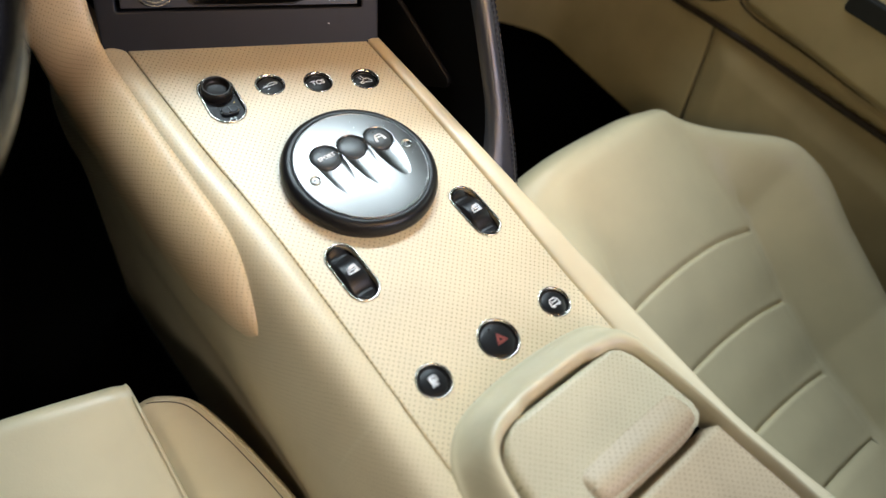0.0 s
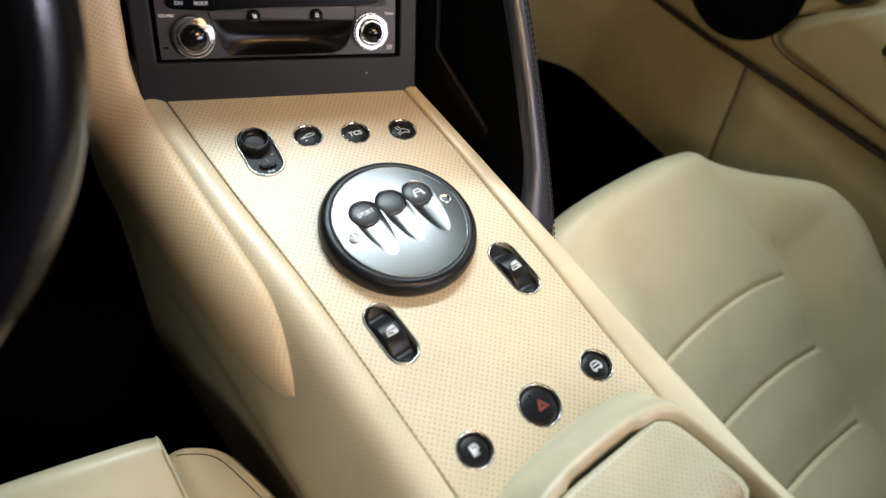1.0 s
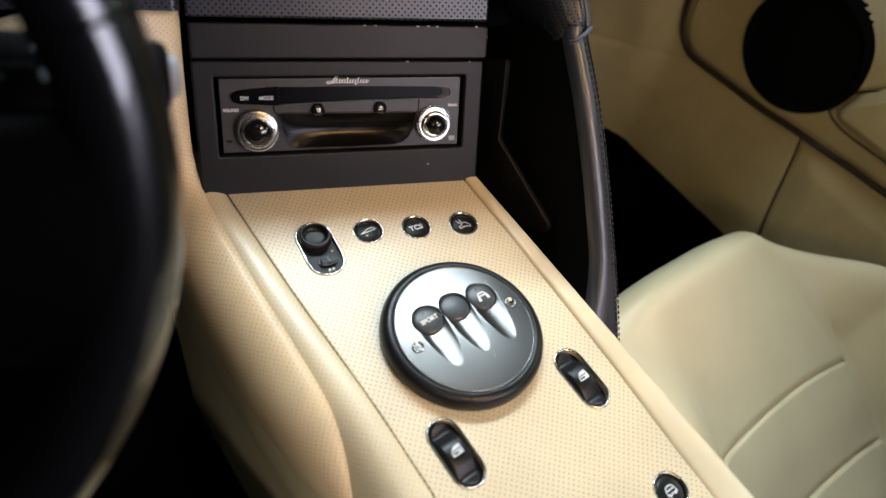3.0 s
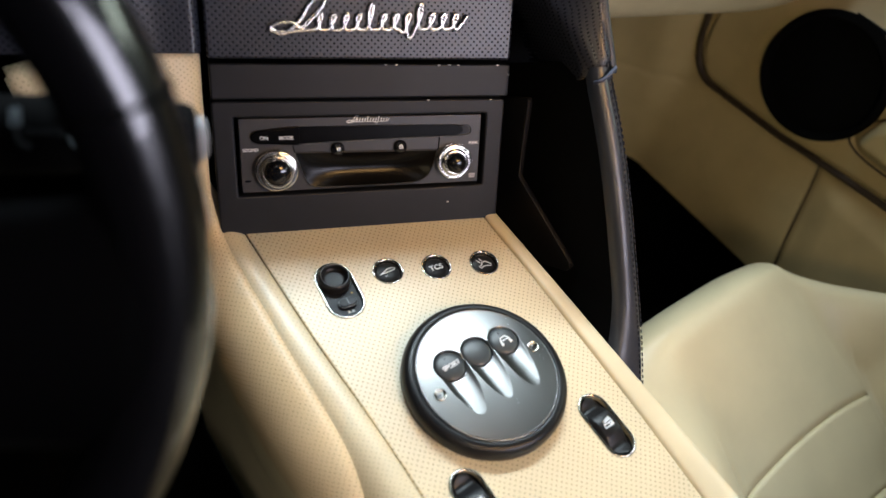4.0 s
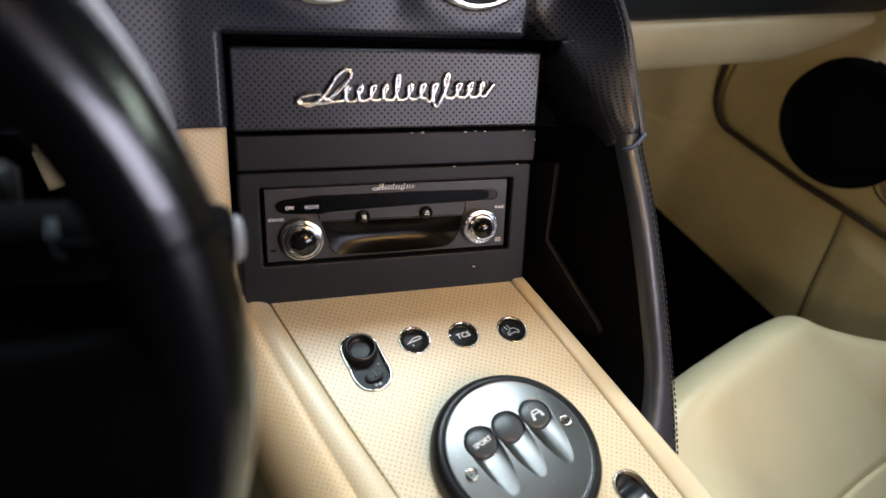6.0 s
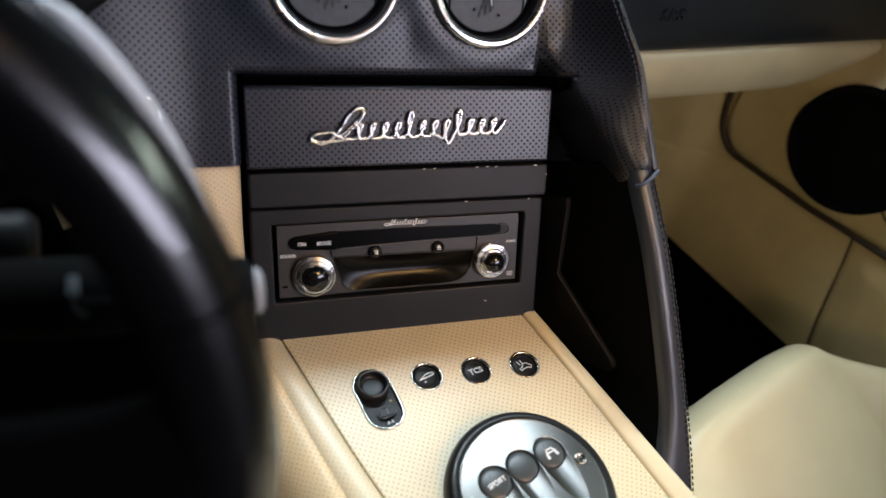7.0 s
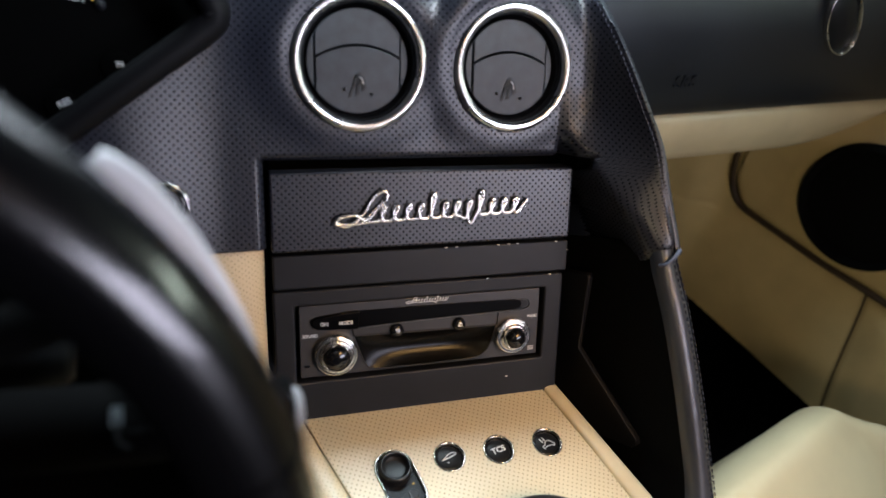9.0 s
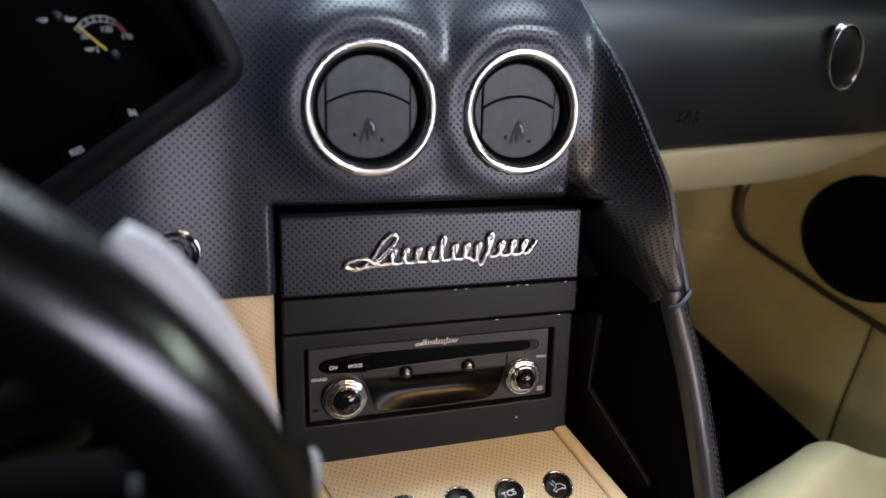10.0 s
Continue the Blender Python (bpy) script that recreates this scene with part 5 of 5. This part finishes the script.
def cushion(x, y):
    """Height of the passenger cushion."""
    base = float(np.interp(-y, [0.10, 0.167, 0.25, 0.316, 0.404, 0.50, 0.60, 0.80], [0.350, 0.338, 0.292, 0.257, 0.209, 0.168, 0.145, 0.130]))
    c = base
    # seams across the middle
    for sy in (-0.318, -0.408, -0.505, -0.600):
        yy = sy - 0.010 * ((x - 0.38) / 0.13) ** 2
        w = 1 - step(0.128, 0.142, abs(x - 0.380))
        c -= 0.0046 * math.exp(-((y - yy) / 0.0022) ** 2) * w
        c += 0.0022 * math.exp(-((y - yy + 0.045) / 0.030) ** 2) * w
    # side bolsters
    fade = step(-0.16, -0.30, y)
    seam = 0.484 + 0.30 * min(0.110, max(0.0, -0.199 - y)) + 0.06 * max(0.0, -0.40 - y)
    # the middle rolls down to the seam, the bolster swells up from it
    drop = 0.015 * step(-0.100, 0.010, x - seam)
    rise = math.sin(min(1.0, max(0.0, (x - seam + 0.010) / 0.100)) * math.pi / 2) ** 1.4
    c += -drop + (0.017 + 0.074 * fade) * rise
    c += (-0.006 + 0.072 * fade) * step(0.285, 0.180, x)
    # long seams beside the middle
    c -= 0.0085 * math.exp(-((x - 0.250 - 0.05 * (y + 0.32)) / 0.0045) ** 2) * step(-0.26, -0.33, y)
    c -= 0.0045 * math.exp(-((x - seam) / 0.0040) ** 2) * step(-0.25, -0.32, y)
    # edges roll down
    dl, dr, df = x - 0.118, 0.630 - 0.120 * step(-0.36, -0.12, y) - x, -0.135 - 0.030 * abs((min(x, 0.45) - 0.375) / 0.22) ** 3 - 0.60 * max(0.0, x - 0.462) - y
    for d, r, k in ((dl, 0.050, 1.0), (dr, 0.060, 1.0), (df, 0.050, 1.0)):
        if d < r:
            q = min(1.0, max(0.0, 1 - d / r))
            c -= r * 1.35 * (1 - math.sqrt(max(0, 1 - q * q)))
        if d < 0:
            c -= -d * 6
    return max(c, 0.06)


def seat_part(name, x0, x1, nx, y0, y1, ny, label):
    """A panel of the cushion, its cross seams bowed as the cushion's own."""
    bow = lambda x, y: y - 0.010 * (min(1.3, abs((x - 0.38) / 0.13))) ** 2 * step(-0.20, -0.31, y)
    rows = [[(x, bow(x, y), cushion(x, bow(x, y))) for x in np.linspace(x0, x1, nx)] for y in np.linspace(y0, y1, ny)]
    sheet(name, rows, SEAT_LEATHER, pseat, label)


seat_part("inner_bolster", 0.105, 0.250, 40, -0.118, -0.95, 190, "smooth padded bolster beside the console")
seat_part("outer_bolster", 0.512, 0.690, 48, -0.118, -0.95, 190, "smooth padded bolster beside the door")
for y0, y1, ny in ((-0.118, -0.318, 60), (-0.318, -0.408, 40), (-0.408, -0.505, 40), (-0.505, -0.600, 40), (-0.600, -0.95, 40)):
    seat_part("cushion_panel", 0.250, 0.512, 64, y0, y1, ny, "stitched middle panel of the cushion")

# ---- driver's seat, front of its inner bolster ----
dseat = empty("driver_seat", "pale cream leather driver seat bolster with dark stitching", "seat", (-0.3, -0.4, 0.05))
rows = []
C0 = np.array((-0.1925, -0.1475, 0.3135))
for v in np.linspace(0, 1, 60) ** 2.2:
    p = C0 + np.array((-0.011 - 0.004 * v, -0.36, -0.06)) * v
    row = []
    for u in np.linspace(0, 1, 34):
        q = p + np.array((-0.24, 0.050, -0.020)) * u
        q[2] += 0.012 * math.sin(math.pi * min(1, u * 1.1)) - 0.0035 * math.exp(-(u * 0.24 / 0.004) ** 2)
        row.append(q)
    row = [p + np.array((0.004, 0.002, -0.16)), p + np.array((0.004, 0.001, -0.05)), p + np.array((0.0035, 0, -0.010)), p + np.array((0.002, 0, -0.0022))] + row
    roll = 0.012 * (1 - math.sqrt(1 - (1 - min(1, v / 0.05)) ** 2))
    rows.append([q - np.array((0, 0, roll)) for q in row])
first = [q + np.array((0, 0.006, -0.02)) for q in rows[0]]
second = [q + np.array((0, 0.006, -0.22)) for q in rows[0]]
sheet("bolster_top", [second, first] + rows, SEAT_LEATHER, dseat, "cream leather bolster with a piped edge")
tube("piping", [C0 + np.array((-0.011 - 0.004 * v, -0.36, -0.06)) * v + np.array((0.0018, 0.0, -0.0012)) for v in np.linspace(0.045, 1, 20)], 0.0013, SEAT_LEATHER, dseat, "cream piping")
OUT = smooth_line([(-0.1930, -0.158, 0.270), (-0.1830, -0.1600, 0.279), (-0.1713, -0.1650, 0.281), (-0.1545, -0.1796, 0.280), (-0.1439, -0.2139, 0.280), (-0.1363, -0.2521, 0.280), (-0.1311, -0.2885, 0.280), (-0.126, -0.34, 0.276), (-0.124, -0.45, 0.265)], 60)
rows = []
for p in OUT:
    row = []
    inner = np.array((-0.215, p[1] - 0.02, 0.250))
    for s in np.linspace(0, 1, 14):
        q = inner + (p - inner) * s
        q[2] += 0.010 * math.sin(math.pi * s)
        row.append(q)
    for dx, dz in ((0.003, -0.002), (0.005, -0.008), (0.006, -0.025), (0.006, -0.20)):
        row.append(p + np.array((dx * (1.0 if p[1] < -0.17 else 0.2), dx * (0.0 if p[1] < -0.17 else 1.0), dz)))
    rows.append(row)
sheet("bolster_side", rows, SEAT_LEATHER, dseat, "cream perforated leather side of the bolster")
tube("stitching", [p + np.array((-0.0045, -0.001, 0.0008)) for p in OUT[10:]], 0.00032, THREAD, dseat, "dark stitched seam")
tube("seam_roll", [p + np.array((0.0006, 0.0, -0.0006)) for p in OUT[10:]], 0.0016, SEAT_LEATHER, dseat, "")

# ---- steering wheel ----
WN = Vector((-0.097, -0.896, 0.4326)).normalized()
WC = Vector((-0.3505, -0.1186, 0.6977))
e1 = Vector((0, 0, 1)).cross(WN).normalized()
e2 = WN.cross(e1)
WM = Matrix.Translation(WC) @ Matrix((e1, e2, WN)).transposed().to_4x4()
wheel = empty("steering_wheel", "black leather steering wheel with shiny worn rim", "steering wheel", WC)
R0 = 0.1665
tube("rim", [(R0 * math.cos(a), R0 * math.sin(a), 0) for a in np.linspace(0, 2 * math.pi, 120)[:-1]], 0.0150, WHEEL_LEATHER, wheel, "black leather rim", WM, 40, True)
for a0 in (10, 170):
    c, s = math.cos(radians(a0)), math.sin(radians(a0))
    tube("rim_seam", [((R0 + 0.0147 * math.cos(q)) * c, (R0 + 0.0147 * math.cos(q)) * s, 0.0147 * math.sin(q)) for q in np.linspace(0, 2 * math.pi, 40)[:-1]], 0.0011, BLACK_AND_SHADE, wheel, "dark seam across the rim", WM, 8, True)
for a0 in (-15, 195, 270):
    a = radians(a0)
    rows = []
    for v in np.linspace(0, 1, 16):
        r, hw = 0.04 + 0.122 * v, 0.044 - 0.012 * math.sin(math.pi * v) - 0.004 * v
        rows.append([(r * math.cos(a) - u * hw * math.sin(a), r * math.sin(a) + u * hw * math.cos(a), -0.016 + 0.014 * v - 0.010 * u * u) for u in np.linspace(-1, 1, 12)])
    sheet("spoke", rows, SPOKE_BLACK, wheel, "black leather spoke", thick=0.016, m=WM)
lathe("hub", [(0.062, -0.06), (0.064, -0.015), (0.060, 0.0), (0.045, 0.010), (0, 0.014)], SPOKE_BLACK, wheel, "black hub pad", WM, 48)
lathe("column_shroud", [(0.045, -0.015), (0.060, -0.030), (0.075, -0.06), (0.085, -0.20), (0.09, -0.34)], BLACK_AND_SHADE, wheel, "black column shroud", WM, 40)
# ---- stalk and shift paddle behind the wheel ----
stalk = empty("column_stalk", "black column stalk with a grey end button", "stalk", (-0.2, -0.07, 0.66))
P_END = Vector((-0.1503, -0.0810, 0.6605))
tube("arm", [(-0.33, -0.02, 0.660), (-0.262, -0.038, 0.662), (-0.240, -0.045, 0.663), (-0.200, -0.062, 0.6635), (-0.178, -0.072, 0.662)], 0.009, BLACK_AND_SHADE, stalk, "matt black barrel", radii=[0.009, 0.010, 0.0142, 0.0142, 0.0120], n=28)
sx = Vector((0.92, -0.40, 0.0)).normalized()
sn = Vector((-0.05, -0.66, 0.75))
sn = (sn - sx * sn.dot(sx)).normalized()
sm = Matrix.Translation(Vector((-0.1975, -0.0632, 0.6635)) + sn * 0.0144) @ Matrix((sx, sn.cross(sx), sn)).transposed().to_4x4()
line_icon("print", [[(-0.0072, 0.0062), (-0.0072, 0.0022)]], 0.0036, KEY_GREY, stalk, sm, "grey printed sign")
line_icon("print", [[(-0.0072, 0.0030), (-0.0070, -0.0020), (-0.0060, -0.0046), (-0.0034, -0.0058)]], 0.0016, RUBBER_GREY, stalk, sm, "grey printed tail")
line_icon("print", [[(0.0062, 0.0046), (0.0084, 0.0060), (0.0100, 0.0040), (0.0092, 0.0020)], [(0.0088, -0.0030), (0.0100, -0.0058)]], 0.0018, KEY_GREY, stalk, sm, "grey printed sign")
for k in range(4):
    box("print", (0.0010, 0.0018, 0.0003), RUBBER_GREY, stalk, "small grey bars", sm @ Matrix.Translation((-0.0032 + 0.0030 * k, -0.0008, 0.0001)))
dv = (P_END - Vector((-0.178, -0.072, 0.661))).normalized()
ms = Matrix.Translation(P_END) @ dv.to_track_quat("Z", "Y").to_matrix().to_4x4()
lathe("end_cap", [(0.011, -0.028), (0.0135, -0.018), (0.0135, -0.004), (0.012, -0.001), (0.009, 0)], BLACK_AND_SHADE, stalk, "black end cap", ms, 28)
lathe("end_button", [(0.0088, -0.001), (0.0086, 0.002), (0.006, 0.0034), (0, 0.004)], END_GREY, stalk, "grey end button", ms, 24)

wiper = empty("wiper_stalk", "dark grey wiper stalk behind the steering wheel", "stalk", (-0.26, 0.0, 0.65))
tube("arm", [(-0.34, 0.02, 0.655), (-0.28, 0.008, 0.652), (-0.232, -0.004, 0.650)], 0.008, BLACK_AND_SHADE, wiper, "black arm", n=16)
tube("grip", [(-0.242, -0.002, 0.650), (-0.236, -0.004, 0.6495), (-0.224, -0.007, 0.648), (-0.214, -0.009, 0.647), (-0.210, -0.010, 0.6465)], 0.012, FIN_BLACK, wiper, "dark grip", n=24, radii=[0.009, 0.012, 0.0130, 0.0125, 0.009])

paddle = empty("shift_paddle", "satin grey shift paddle behind the steering wheel", "shift paddle", WM @ Vector((0.15, 0.05, -0.05)))
rows = []
for v in np.linspace(0, 1, 40):
    a = radians(2 + 32 * v)
    end = abs(2 * v - 1) ** 6
    r1 = 0.1855 - 0.004 * end
    r0 = 0.1640 + 0.008 * end
    rows.append([((r0 + (r1 - r0) * u) * math.cos(a), (r0 + (r1 - r0) * u) * math.sin(a), -0.050 - 0.010 * (u - 0.35) ** 2) for u in np.linspace(0, 1, 12)])
sheet("blade", rows, PADDLE, paddle, "satin grey blade", thick=0.004, m=WM)
tube("arm", [(0.06, 0.03, -0.075), (0.11, 0.05, -0.066), (0.160, 0.058, -0.056)], 0.008, BLACK_AND_SHADE, paddle, "black arm", WM)
